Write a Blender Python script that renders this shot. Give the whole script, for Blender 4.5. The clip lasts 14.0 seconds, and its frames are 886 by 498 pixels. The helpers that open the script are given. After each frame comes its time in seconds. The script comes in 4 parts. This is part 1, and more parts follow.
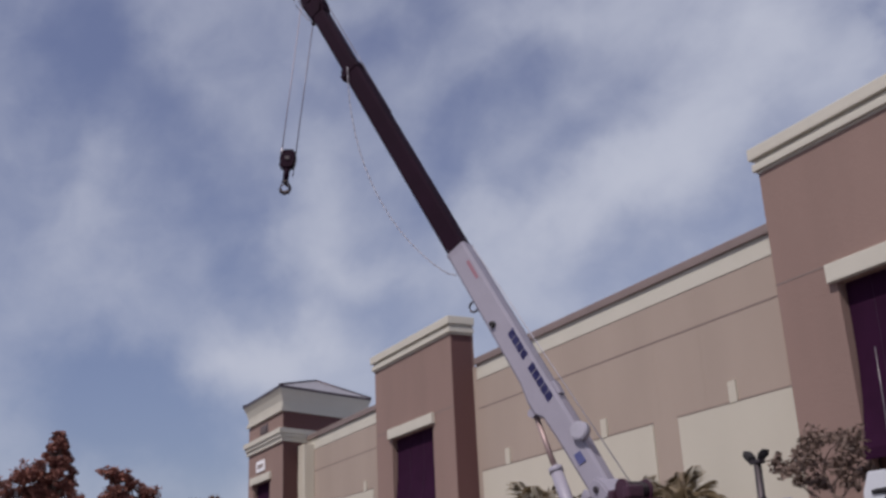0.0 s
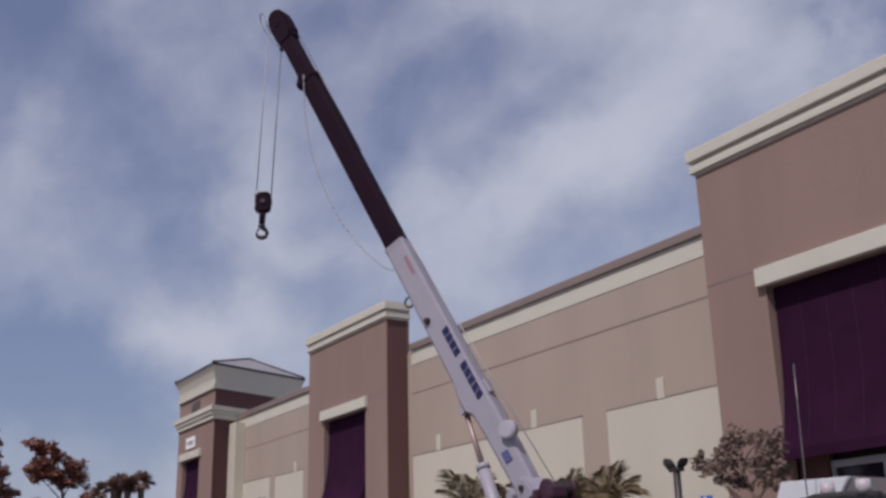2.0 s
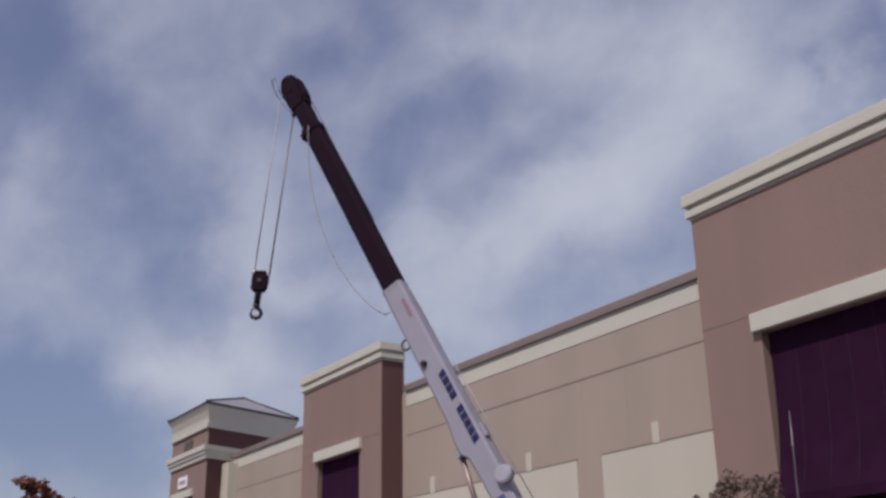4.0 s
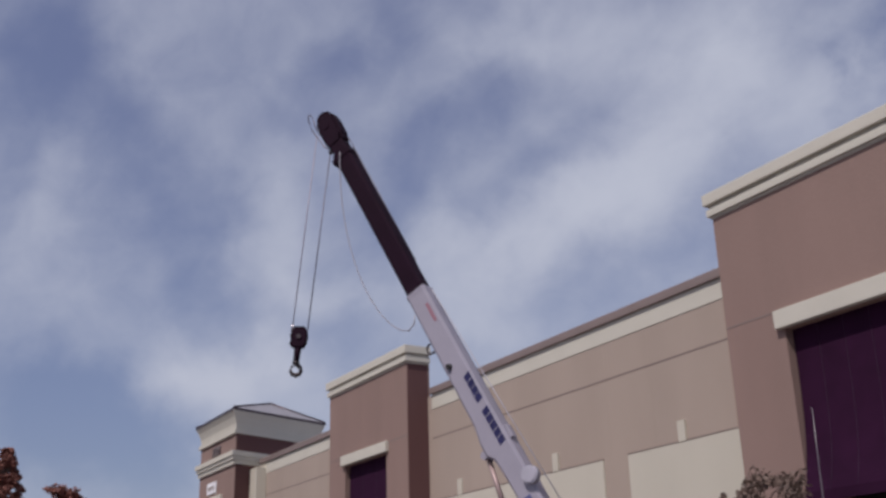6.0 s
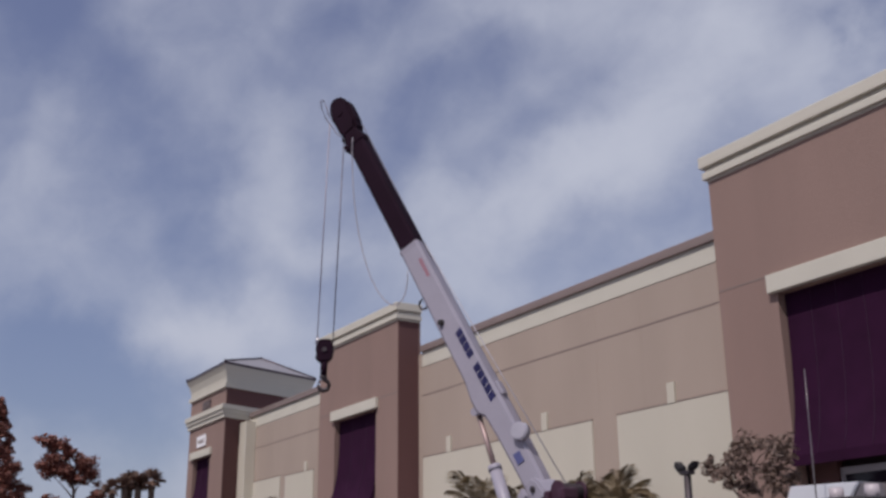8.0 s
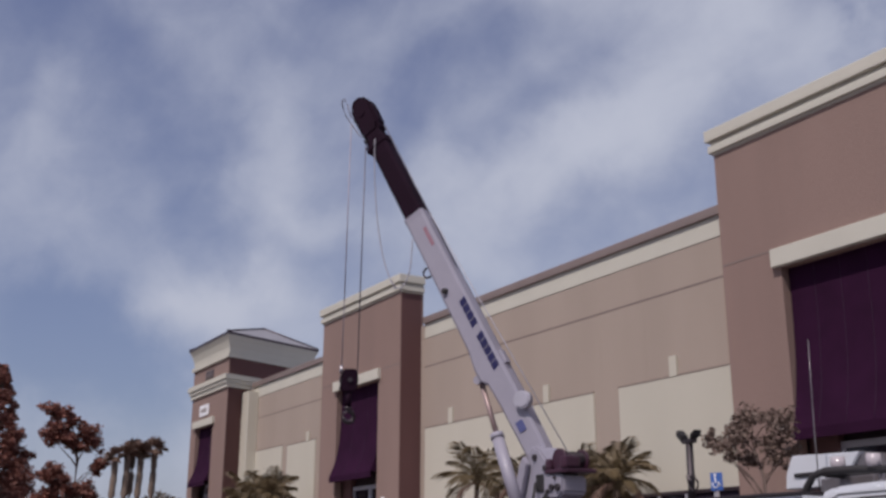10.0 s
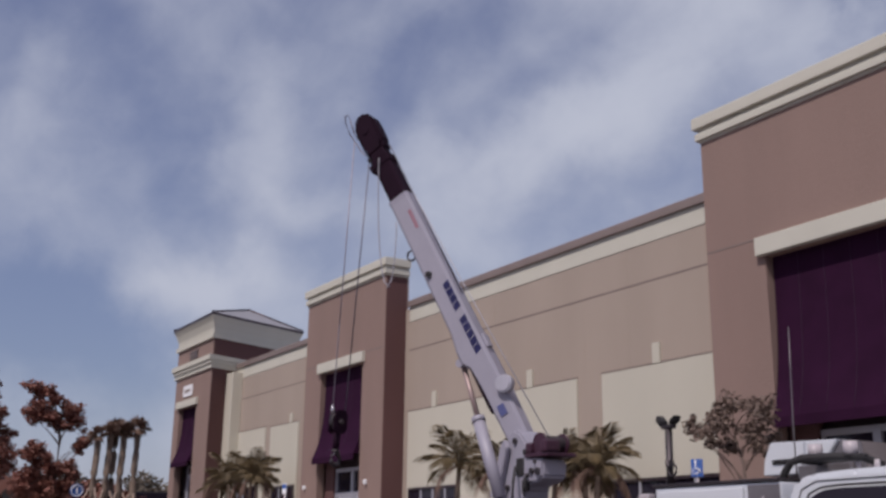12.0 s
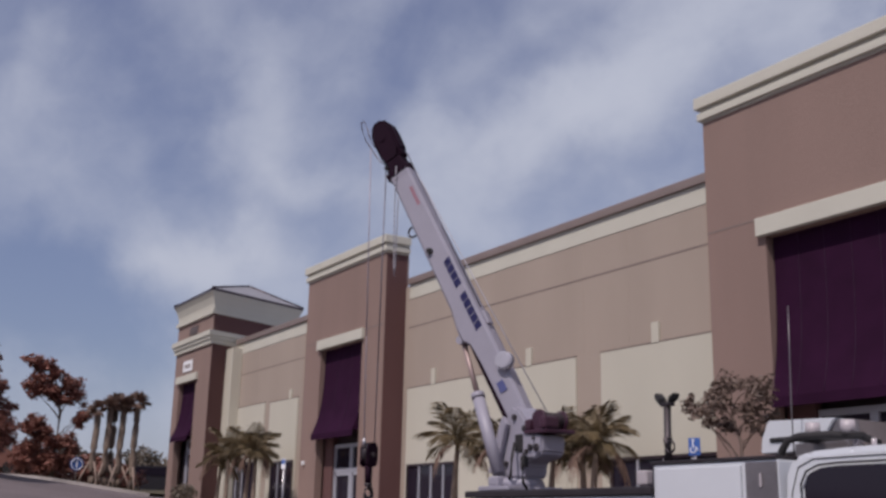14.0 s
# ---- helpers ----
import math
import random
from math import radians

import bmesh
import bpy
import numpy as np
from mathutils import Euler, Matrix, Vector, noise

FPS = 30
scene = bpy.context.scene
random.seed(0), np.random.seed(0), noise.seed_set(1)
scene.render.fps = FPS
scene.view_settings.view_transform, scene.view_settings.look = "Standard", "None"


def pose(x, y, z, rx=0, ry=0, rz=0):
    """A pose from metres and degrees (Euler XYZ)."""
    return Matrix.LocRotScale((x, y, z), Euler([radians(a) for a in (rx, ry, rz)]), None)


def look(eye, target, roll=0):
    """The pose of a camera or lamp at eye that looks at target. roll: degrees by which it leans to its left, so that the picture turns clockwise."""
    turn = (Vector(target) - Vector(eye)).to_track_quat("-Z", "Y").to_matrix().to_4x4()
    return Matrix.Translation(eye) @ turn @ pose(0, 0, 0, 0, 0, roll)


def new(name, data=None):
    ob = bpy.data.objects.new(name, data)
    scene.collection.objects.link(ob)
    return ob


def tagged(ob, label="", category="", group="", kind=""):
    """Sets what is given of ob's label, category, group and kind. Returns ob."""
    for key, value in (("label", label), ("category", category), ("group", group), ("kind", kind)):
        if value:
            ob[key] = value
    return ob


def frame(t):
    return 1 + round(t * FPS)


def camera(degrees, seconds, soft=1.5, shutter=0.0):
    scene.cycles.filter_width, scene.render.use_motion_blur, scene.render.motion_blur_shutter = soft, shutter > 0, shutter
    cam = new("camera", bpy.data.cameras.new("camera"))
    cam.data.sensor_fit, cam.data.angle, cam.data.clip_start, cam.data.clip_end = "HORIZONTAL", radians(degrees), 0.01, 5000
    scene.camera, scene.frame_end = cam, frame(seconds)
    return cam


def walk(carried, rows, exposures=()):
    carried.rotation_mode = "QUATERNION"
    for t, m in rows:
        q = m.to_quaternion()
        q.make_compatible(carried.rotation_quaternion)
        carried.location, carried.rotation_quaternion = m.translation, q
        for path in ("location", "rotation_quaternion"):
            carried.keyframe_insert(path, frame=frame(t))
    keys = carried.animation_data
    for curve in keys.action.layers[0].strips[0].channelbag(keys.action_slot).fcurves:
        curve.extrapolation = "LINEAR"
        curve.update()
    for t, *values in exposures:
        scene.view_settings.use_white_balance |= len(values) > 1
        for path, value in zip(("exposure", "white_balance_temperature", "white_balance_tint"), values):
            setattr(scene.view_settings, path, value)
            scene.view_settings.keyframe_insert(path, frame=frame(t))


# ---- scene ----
cam = camera(45.4, 14.0, soft=3.0)
walk(cam, [
    (0, pose(-0.185, 0.088, 1.427, 109.16, 2.63, 62.47)),
    (0.2, pose(-0.194, 0.144, 1.437, 106.49, 0.91, 60.46)),
    (0.5, pose(-0.208, 0.227, 1.452, 105.75, 0.62, 60.03)),
    (0.7, pose(-0.142, 0.233, 1.458, 105.86, 0.12, 60.25)),
    (1, pose(-0.042, 0.242, 1.466, 107.62, 2.60, 62.59)),
    (1.2, pose(-0.028, 0.196, 1.497, 107.31, 3.36, 62.77)),
    (1.5, pose(-0.007, 0.127, 1.543, 108.84, 4.58, 61.62)),
    (1.7, pose(-0.023, 0.095, 1.547, 108.16, 4.74, 60.58)),
    (2, pose(-0.048, 0.048, 1.554, 107.95, 1.40, 58.66)),
    (2.5, pose(-0.016, -0.003, 1.557, 108.85, 0.71, 58.75)),
    (3, pose(-0.007, -0.006, 1.568, 109.78, 1.10, 58.09)),
    (5.5, pose(0.065, -0.041, 1.556, 110.49, 1.11, 58.89)),
    (6, pose(0.105, -0.079, 1.545, 110.25, 1.60, 59.76)),
    (6.5, pose(0.073, -0.064, 1.540, 109.71, 1.12, 59.38)),
    (7, pose(0.078, -0.062, 1.540, 109.46, 1.18, 59.18)),
    (7.5, pose(0.046, -0.045, 1.543, 108.94, 0.62, 58.73)),
    (8, pose(0.027, -0.046, 1.525, 108.07, 0.57, 59.00)),
    (10.5, pose(0.004, -0.050, 1.470, 106.38, -0.29, 58.63)),
    (11, pose(0.006, -0.018, 1.469, 106.01, -0.53, 58.18)),
    (11.5, pose(0.017, -0.017, 1.466, 105.69, -0.68, 58.07)),
    (12, pose(0.006, -0.014, 1.464, 105.83, -0.72, 58.07)),
    (12.5, pose(0.032, -0.032, 1.464, 105.86, -0.90, 58.11)),
    (13, pose(0.016, -0.032, 1.452, 105.74, -0.90, 58.06)),
    (13.5, pose(0.026, -0.032, 1.455, 105.59, -0.89, 58.00)),
    (14, pose(0.014, -0.032, 1.442, 104.67, -1.24, 57.93)),
], exposures=[(0, 0.0, 6500, 18), (14, 0.0, 6500, 18)])

# ---- world and sun ----
SUN_EL, SUN_AZ = 55.0, 156.0          # degrees; azimuth clockwise from +y
sun = new("sun", bpy.data.lights.new("sun", "SUN"))
sun.data.energy, sun.data.angle, sun.data.color = 3.1, radians(1.0), (1.0, 0.95, 0.88)
_a, _e = radians(SUN_AZ), radians(SUN_EL)
sun.matrix_world = look((0, 0, 60), (-math.sin(_a) * math.cos(_e), -math.cos(_a) * math.cos(_e), 60 - math.sin(_e)))


def sky_dir(yaw, pitch):
    return (-math.sin(radians(yaw)) * math.cos(radians(pitch)), math.cos(radians(yaw)) * math.cos(radians(pitch)), math.sin(radians(pitch)))


# banks of cloud and clear gaps between them: from yaw, pitch to yaw, pitch, width in degrees, density
BANKS = [(58.7, 20.3, 49.1, 21.8, 2.1, 0.62), (48.0, 22.9, 41.6, 27.8, 2.6, 0.58), (49.2, 31.1, 37.0, 29.0, 2.3, 0.36), (59.4, 17.2, 55.7, 15.6, 2.1, 0.35), (69.0, 24.8, 69.2, 18.2, 1.5, 0.30), (67.3, 17.6, 63.9, 17.9, 1.5, 0.35),
         (75.1, 14.1, 69.7, 14.0, 1.5, 0.55), (72.9, 12.4, 66.9, 11.9, 1.7, 0.4), (82.6, 18.2, 80.3, 23.4, 1.5, 0.22), (80.4, 27.1, 75.7, 31.1, 1.4, 0.12), (39.0, 24.7, 35.8, 27.0, 1.8, 0.35), (55.4, 31.9, 51.9, 31.1, 1.5, 0.25)]
GAPS = [(63.9, 22.5, 55.2, 28.9, 1.7, -0.33), (66.9, 29.2, 61.0, 32.9, 1.8, -0.38), (73.9, 23.3, 72.2, 16.3, 1.7, -0.26), (81.9, 12.1, 76.6, 11.7, 2.3, -0.75), (82.5, 30.0, 81.8, 27.5, 3.4, -0.58),
        (46.5, 19.2, 44.0, 19.8, 1.5, -0.12), (53.2, 23.4, 50.9, 23.8, 1.5, -0.25), (34.1, 29.7, 34.1, 26.9, 1.0, -0.6), (81.0, 9.0, 73.4, 9.0, 2.2, -0.6), (77.3, 27.2, 76.2, 20.5, 2.0, -0.30)]


def puffs():
    """Each bank as a row of overlapping round puffs."""
    for y0, p0, y1, p1, width, dens in BANKS + GAPS:
        n = max(2, round(math.hypot((y1 - y0) * 0.92, p1 - p0) / (1.15 * width)) + 1)
        for k in range(n):
            u = k / (n - 1)
            yield y0 + (y1 - y0) * u, p0 + (p1 - p0) * u, width, dens


def build_world():
    w = bpy.data.worlds.new("sky")
    scene.world = w
    w.use_nodes = True
    nt = w.node_tree
    nt.nodes.clear()
    N, L = nt.nodes.new, nt.links.new
    out, bg = N("ShaderNodeOutputWorld"), N("ShaderNodeBackground")
    sky = N("ShaderNodeTexSky")
    sky.sky_type, sky.sun_disc = "NISHITA", False
    sky.sun_elevation, sky.sun_rotation = radians(SUN_EL), radians(SUN_AZ)
    sky.air_density, sky.dust_density, sky.ozone_density = 1.0, 1.5, 1.5
    tc = N("ShaderNodeTexCoord")
    # wavy direction, so that the banks have torn outlines
    n1 = N("ShaderNodeTexNoise")
    n1.inputs["Scale"].default_value, n1.inputs["Detail"].default_value = 9.0, 6.0
    L(tc.outputs["Generated"], n1.inputs["Vector"])
    sub = N("ShaderNodeVectorMath"); sub.operation = "SUBTRACT"; sub.inputs[1].default_value = (0.5, 0.5, 0.5)
    L(n1.outputs["Color"], sub.inputs[0])
    sc = N("ShaderNodeVectorMath"); sc.operation = "SCALE"; sc.inputs["Scale"].default_value = 0.13
    L(sub.outputs[0], sc.inputs[0])
    add = N("ShaderNodeVectorMath"); add.operation = "ADD"
    L(tc.outputs["Generated"], add.inputs[0]); L(sc.outputs[0], add.inputs[1])
    total = None
    for yaw, pitch, width, dens in puffs():
        dist = N("ShaderNodeVectorMath"); dist.operation = "DISTANCE"
        L(add.outputs[0], dist.inputs[0]); dist.inputs[1].default_value = sky_dir(yaw, pitch)
        mr = N("ShaderNodeMapRange"); mr.interpolation_type = "SMOOTHSTEP"
        r = radians(width)
        for k, v in (("From Min", 0.1 * r), ("From Max", 1.9 * r), ("To Min", 0.9 * dens), ("To Max", 0.0)):
            mr.inputs[k].default_value = v
        L(dist.outputs["Value"], mr.inputs["Value"])
        if total is None:
            total = mr.outputs[0]
        else:
            m = N("ShaderNodeMath"); m.operation = "ADD"
            L(total, m.inputs[0]); L(mr.outputs[0], m.inputs[1]); total = m.outputs[0]
    # billows at a large scale, wisps at a fine one
    def wisps(scale, stretch, turn, detail, gain):
        mp = N("ShaderNodeMapping")
        mp.inputs["Rotation"].default_value, mp.inputs["Scale"].default_value = turn, stretch
        L(tc.outputs["Generated"], mp.inputs["Vector"])
        n = N("ShaderNodeTexNoise")
        n.inputs["Scale"].default_value, n.inputs["Detail"].default_value, n.inputs["Roughness"].default_value = scale, detail, 0.55
        n.inputs["Distortion"].default_value = 0.35
        L(mp.outputs[0], n.inputs["Vector"])
        g = N("ShaderNodeMath"); g.operation = "MULTIPLY_ADD"
        g.inputs[1].default_value, g.inputs[2].default_value = gain, -0.5 * gain
        L(n.outputs["Fac"], g.inputs[0])
        return g.outputs[0]

    for term in (wisps(4.5, (1, 1, 1.3), (0.2, 0.4, 0.1), 6.0, 0.5), wisps(5.0, (0.6, 2.6, 1.6), (0.5, 0.3, 0.9), 7.0, 0.8), wisps(12.0, (1.0, 1.7, 2.0), (0.9, 0.2, 0.4), 8.0, 0.85), 0.55):
        m = N("ShaderNodeMath"); m.operation = "ADD"
        L(total, m.inputs[0])
        if isinstance(term, float):
            m.inputs[1].default_value = term
        else:
            L(term, m.inputs[1])
        total = m.outputs[0]
    mixf = N("ShaderNodeMapRange"); mixf.interpolation_type = "SMOOTHSTEP"
    for k, v in (("From Min", -0.55), ("From Max", 2.10), ("To Min", 0.0), ("To Max", 1.0)):
        mixf.inputs[k].default_value = v
    L(total, mixf.inputs["Value"])
    mix = N("ShaderNodeMix"); mix.data_type = "RGBA"
    tint = N("ShaderNodeMix"); tint.data_type, tint.blend_type = "RGBA", "MIX"
    tint.inputs["Factor"].default_value = 0.45
    tint.inputs[7].default_value = SKY_HAZE
    L(sky.outputs[0], tint.inputs[6])
    L(mixf.outputs[0], mix.inputs["Factor"]); L(tint.outputs[2], mix.inputs[6]); mix.inputs[7].default_value = SKY_CLOUD
    L(mix.outputs[2], bg.inputs["Color"])
    bg.inputs["Strength"].default_value = 0.1
    L(bg.outputs[0], out.inputs["Surface"])


SKY_HAZE, SKY_CLOUD = (1.62, 1.76, 3.08, 1), (4.65, 5.14, 5.92, 1)
build_world()


# ---- materials ----
def mat(name, color, rough=0.7, metal=0.0, vary=0.12, scale=3.0, bump=0.02, fine=60.0, island=False, coat=0.0, spec=0.5, streak=1.0):
    """A procedural surface: base colour with stains at a large scale, grain at a fine one, and a slight relief."""
    m = bpy.data.materials.new(name)
    m.use_nodes = True
    nt = m.node_tree
    N, L = nt.nodes.new, nt.links.new
    b = nt.nodes["Principled BSDF"]
    b.inputs["Roughness"].default_value, b.inputs["Metallic"].default_value = rough, metal
    b.inputs["Coat Weight"].default_value = coat
    b.inputs["Specular IOR Level"].default_value = spec
    tc = N("ShaderNodeTexCoord")
    n1, n2 = N("ShaderNodeTexNoise"), N("ShaderNodeTexNoise")
    n1.inputs["Scale"].default_value, n1.inputs["Detail"].default_value = scale, 5.0
    n2.inputs["Scale"].default_value, n2.inputs["Detail"].default_value = fine, 3.0
    mp = N("ShaderNodeMapping"); mp.inputs["Scale"].default_value = (1, 1, streak)
    L(tc.outputs["Object"], mp.inputs["Vector"]); L(mp.outputs[0], n1.inputs["Vector"]); L(tc.outputs["Object"], n2.inputs["Vector"])
    mx = N("ShaderNodeMath"); mx.operation = "MULTIPLY_ADD"; mx.inputs[1].default_value = 0.35
    L(n2.outputs["Fac"], mx.inputs[0]); L(n1.outputs["Fac"], mx.inputs[2])
    src = mx.outputs[0]
    if island:
        g, oi = N("ShaderNodeNewGeometry"), N("ShaderNodeObjectInfo")
        a1 = N("ShaderNodeMath"); a1.operation = "MULTIPLY_ADD"; a1.inputs[1].default_value = 0.7
        L(g.outputs["Random Per Island"], a1.inputs[0]); L(src, a1.inputs[2])
        a2 = N("ShaderNodeMath"); a2.operation = "MULTIPLY_ADD"; a2.inputs[1].default_value = 0.3
        L(oi.outputs["Random"], a2.inputs[0]); L(a1.outputs[0], a2.inputs[2]); src = a2.outputs[0]
    lo, hi = (0.35, 1.0) if not island else (0.35, 1.9)
    mr = N("ShaderNodeMapRange")
    for k, v in (("From Min", lo), ("From Max", hi), ("To Min", 1 - vary), ("To Max", 1 + vary)):
        mr.inputs[k].default_value = v
    L(src, mr.inputs["Value"])
    mul = N("ShaderNodeVectorMath"); mul.operation = "SCALE"; mul.inputs[0].default_value = color
    L(mr.outputs[0], mul.inputs["Scale"]); L(mul.outputs[0], b.inputs["Base Color"])
    if bump:
        bp = N("ShaderNodeBump"); bp.inputs["Strength"].default_value, bp.inputs["Distance"].default_value = 0.6, bump
        L(n2.outputs["Fac"], bp.inputs["Height"]); L(bp.outputs[0], b.inputs["Normal"])
    return m


BROWN = mat("brown_stucco", (0.24, 0.162, 0.138), 0.9, vary=0.10, scale=0.9, bump=0.012, fine=45, streak=0.22)
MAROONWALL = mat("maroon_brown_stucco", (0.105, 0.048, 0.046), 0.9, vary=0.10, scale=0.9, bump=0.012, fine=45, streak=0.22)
TAUPE = mat("taupe_stucco", (0.35, 0.285, 0.238), 0.9, vary=0.08, scale=0.7, bump=0.012, fine=45, streak=0.22)
CREAM = mat("cream_stucco", (0.50, 0.47, 0.395), 0.88, vary=0.06, scale=0.8, bump=0.010, fine=45, streak=0.22)
TRIM = mat("cream_trim", (0.52, 0.50, 0.43), 0.8, vary=0.05, scale=1.2, bump=0.006, fine=50)
CAPM = mat("brown_metal_coping", (0.25, 0.195, 0.18), 0.6, 0.3, vary=0.1, scale=1.5, bump=0)
JOINT = mat("dark_reveal_joint", (0.20, 0.155, 0.14), 0.95, bump=0)
ROOFM = mat("grey_roof_sheet", (0.30, 0.29, 0.31), 0.55, 0.3, vary=0.12, scale=1.5, bump=0.004)
AWN = mat("plum_awning_canvas", (0.026, 0.006, 0.023), 0.95, vary=0.25, scale=2.0, bump=0.004, fine=120, spec=0.1)
AWNSEAM = mat("awning_seam_canvas", (0.028, 0.008, 0.030), 0.8, vary=0.2, bump=0)
FRAME = mat("aluminium_frame", (0.40, 0.40, 0.45), 0.4, 0.15, vary=0.06, bump=0)
DARKFRAME = mat("bronze_frame", (0.07, 0.05, 0.06), 0.4, 0.6, vary=0.1, bump=0)
GLASS = mat("tinted_glass", (0.018, 0.014, 0.024), 0.06, 0.0, vary=0.1, scale=0.6, bump=0, spec=0.28)
ASPHALT = mat("asphalt", (0.125, 0.10, 0.105), 0.95, vary=0.25, scale=0.6, bump=0.02, fine=35)
CONC = mat("concrete", (0.42, 0.38, 0.36), 0.9, vary=0.15, scale=1.5, bump=0.01, fine=40)
GRASS = mat("grass", (0.085, 0.068, 0.038), 0.95, vary=0.4, scale=1.0, bump=0.05, fine=25)
WHITE = mat("white_truck_paint", (0.58, 0.60, 0.64), 0.32, vary=0.05, scale=1.5, bump=0, coat=0.4)
BOOMW = mat("white_boom_paint", (0.295, 0.28, 0.335), 0.5, vary=0.10, scale=2.5, bump=0.001, fine=30, coat=0.2)
BLACKSTEEL = mat("black_boom_paint", (0.012, 0.0025, 0.010), 0.75, 0.0, vary=0.3, scale=3.0, bump=0.001, fine=40, spec=0.12)
DARKSTEEL = mat("dark_steel", (0.06, 0.05, 0.055), 0.5, 0.7, vary=0.3, scale=6.0, bump=0.002)
CYLROD = mat("dull_cylinder_rod", (0.34, 0.25, 0.24), 0.5, 0.4, vary=0.15, scale=4, bump=0.001)
PANELGREY = mat("grey_metal_panel", (0.22, 0.20, 0.21), 0.35, 0.6, vary=0.25, scale=3, bump=0.001)
STEEL = mat("bare_steel", (0.45, 0.43, 0.45), 0.35, 0.9, vary=0.15, scale=5.0, bump=0.001)
ROPE = mat("wire_rope_strands", (0.16, 0.15, 0.18), 0.5, 0.6, vary=0.3, scale=10, bump=0.001, fine=200)
CAPWHITE = mat("cover_white", (0.38, 0.37, 0.43), 0.45, vary=0.12, scale=8, bump=0)
CABLEGREY = mat("pale_cable_jacket", (0.34, 0.33, 0.37), 0.6, vary=0.2, scale=10, bump=0)
PALEROPE = mat("pale_rope_strands", (0.34, 0.31, 0.36), 0.6, 0.4, vary=0.2, scale=10, bump=0.001, fine=200)
RUBBER = mat("black_rubber", (0.018, 0.016, 0.018), 0.8, vary=0.3, bump=0.003, fine=50)
MAROON = mat("maroon_winch_paint", (0.045, 0.012, 0.028), 0.5, vary=0.35, scale=5, bump=0.002)
BLUE = mat("blue_lettering", (0.035, 0.035, 0.15), 0.5, vary=0.1, bump=0)
REDM = mat("red_decal", (0.30, 0.15, 0.19), 0.5, vary=0.2, bump=0)
DECALBLUE = mat("blue_decal", (0.075, 0.085, 0.22), 0.5, vary=0.15, scale=12, bump=0)
SIGNBLUE = mat("sign_blue", (0.04, 0.11, 0.36), 0.4, vary=0.05, bump=0)
SIGNWHITE = mat("sign_white", (0.8, 0.8, 0.82), 0.5, vary=0.04, bump=0)
AMBER = mat("clear_beacon_lens", (0.40, 0.36, 0.38), 0.15, vary=0.1, bump=0)
PALMLEAF = mat("palm_leaf", (0.135, 0.098, 0.050), 0.6, vary=0.5, scale=3, bump=0, island=True)
DRYLEAF = mat("dry_palm_leaf", (0.17, 0.105, 0.080), 0.8, vary=0.4, scale=3, bump=0, island=True)
REDLEAF = mat("rust_green_leaf", (0.185, 0.068, 0.050), 0.7, vary=0.5, scale=1, bump=0, island=True)
GREENLEAF = mat("green_leaf", (0.105, 0.082, 0.06), 0.65, vary=0.5, scale=1, bump=0, island=True)
YOUNGLEAF = mat("young_tree_leaf", (0.150, 0.105, 0.085), 0.65, vary=0.5, scale=1, bump=0, island=True)
BARK = mat("bark", (0.14, 0.10, 0.085), 0.95, vary=0.35, scale=4, bump=0.03, fine=25)
PALMBARK = mat("palm_bark", (0.20, 0.15, 0.12), 0.95, vary=0.35, scale=5, bump=0.03, fine=22)
WOOD = mat("brace_timber", (0.32, 0.24, 0.20), 0.85, vary=0.2, scale=4, bump=0.004)


# ---- building blocks ----
def box(bm, x0, x1, y0, y1, z0, z1, bevel=0.0):
    """An axis-aligned box, its edges rounded by bevel."""
    vs = [bm.verts.new((x, y, z)) for z in (z0, z1) for y in (y0, y1) for x in (x0, x1)]
    fs = [bm.faces.new([vs[i] for i in q]) for q in ((0, 2, 3, 1), (4, 5, 7, 6), (0, 1, 5, 4), (2, 6, 7, 3), (0, 4, 6, 2), (1, 3, 7, 5))]
    if bevel:
        es = list({e for f in fs for e in f.edges})
        bmesh.ops.bevel(bm, geom=es, offset=bevel, segments=2, affect="EDGES", profile=0.6)
    return bm


def rod(bm, a, b, ra, rb=None, n=12, caps=True):
    """A tapered round bar from a to b."""
    a, b = Vector(a), Vector(b)
    rb = ra if rb is None else rb
    q = (b - a).to_track_quat("Z", "Y").to_matrix()
    r0, r1 = [], []
    for i in range(n):
        v = q @ Vector((math.cos(2 * math.pi * i / n), math.sin(2 * math.pi * i / n), 0))
        r0.append(bm.verts.new(a + v * ra)); r1.append(bm.verts.new(b + v * rb))
    for i in range(n):
        f = bm.faces.new((r0[i], r0[(i + 1) % n], r1[(i + 1) % n], r1[i])); f.smooth = True
    if caps:
        bm.faces.new(r0[::-1]); bm.faces.new(r1)
    return bm


def tube(bm, pts, r, n=8):
    """A bent round bar through the points."""
    pts = [Vector(p) for p in pts]
    rings = []
    for k, p in enumerate(pts):
        t = (pts[min(k + 1, len(pts) - 1)] - pts[max(k - 1, 0)]).normalized()
        q = t.to_track_quat("Z", "Y").to_matrix()
        rr = r[k] if isinstance(r, (list, tuple)) else r
        rings.append([bm.verts.new(p + q @ Vector((math.cos(2 * math.pi * i / n) * rr, math.sin(2 * math.pi * i / n) * rr, 0))) for i in range(n)])
    for a, b in zip(rings, rings[1:]):
        for i in range(n):
            f = bm.faces.new((a[i], a[(i + 1) % n], b[(i + 1) % n], b[i])); f.smooth = True
    bm.faces.new(rings[0][::-1]); bm.faces.new(rings[-1])
    return bm


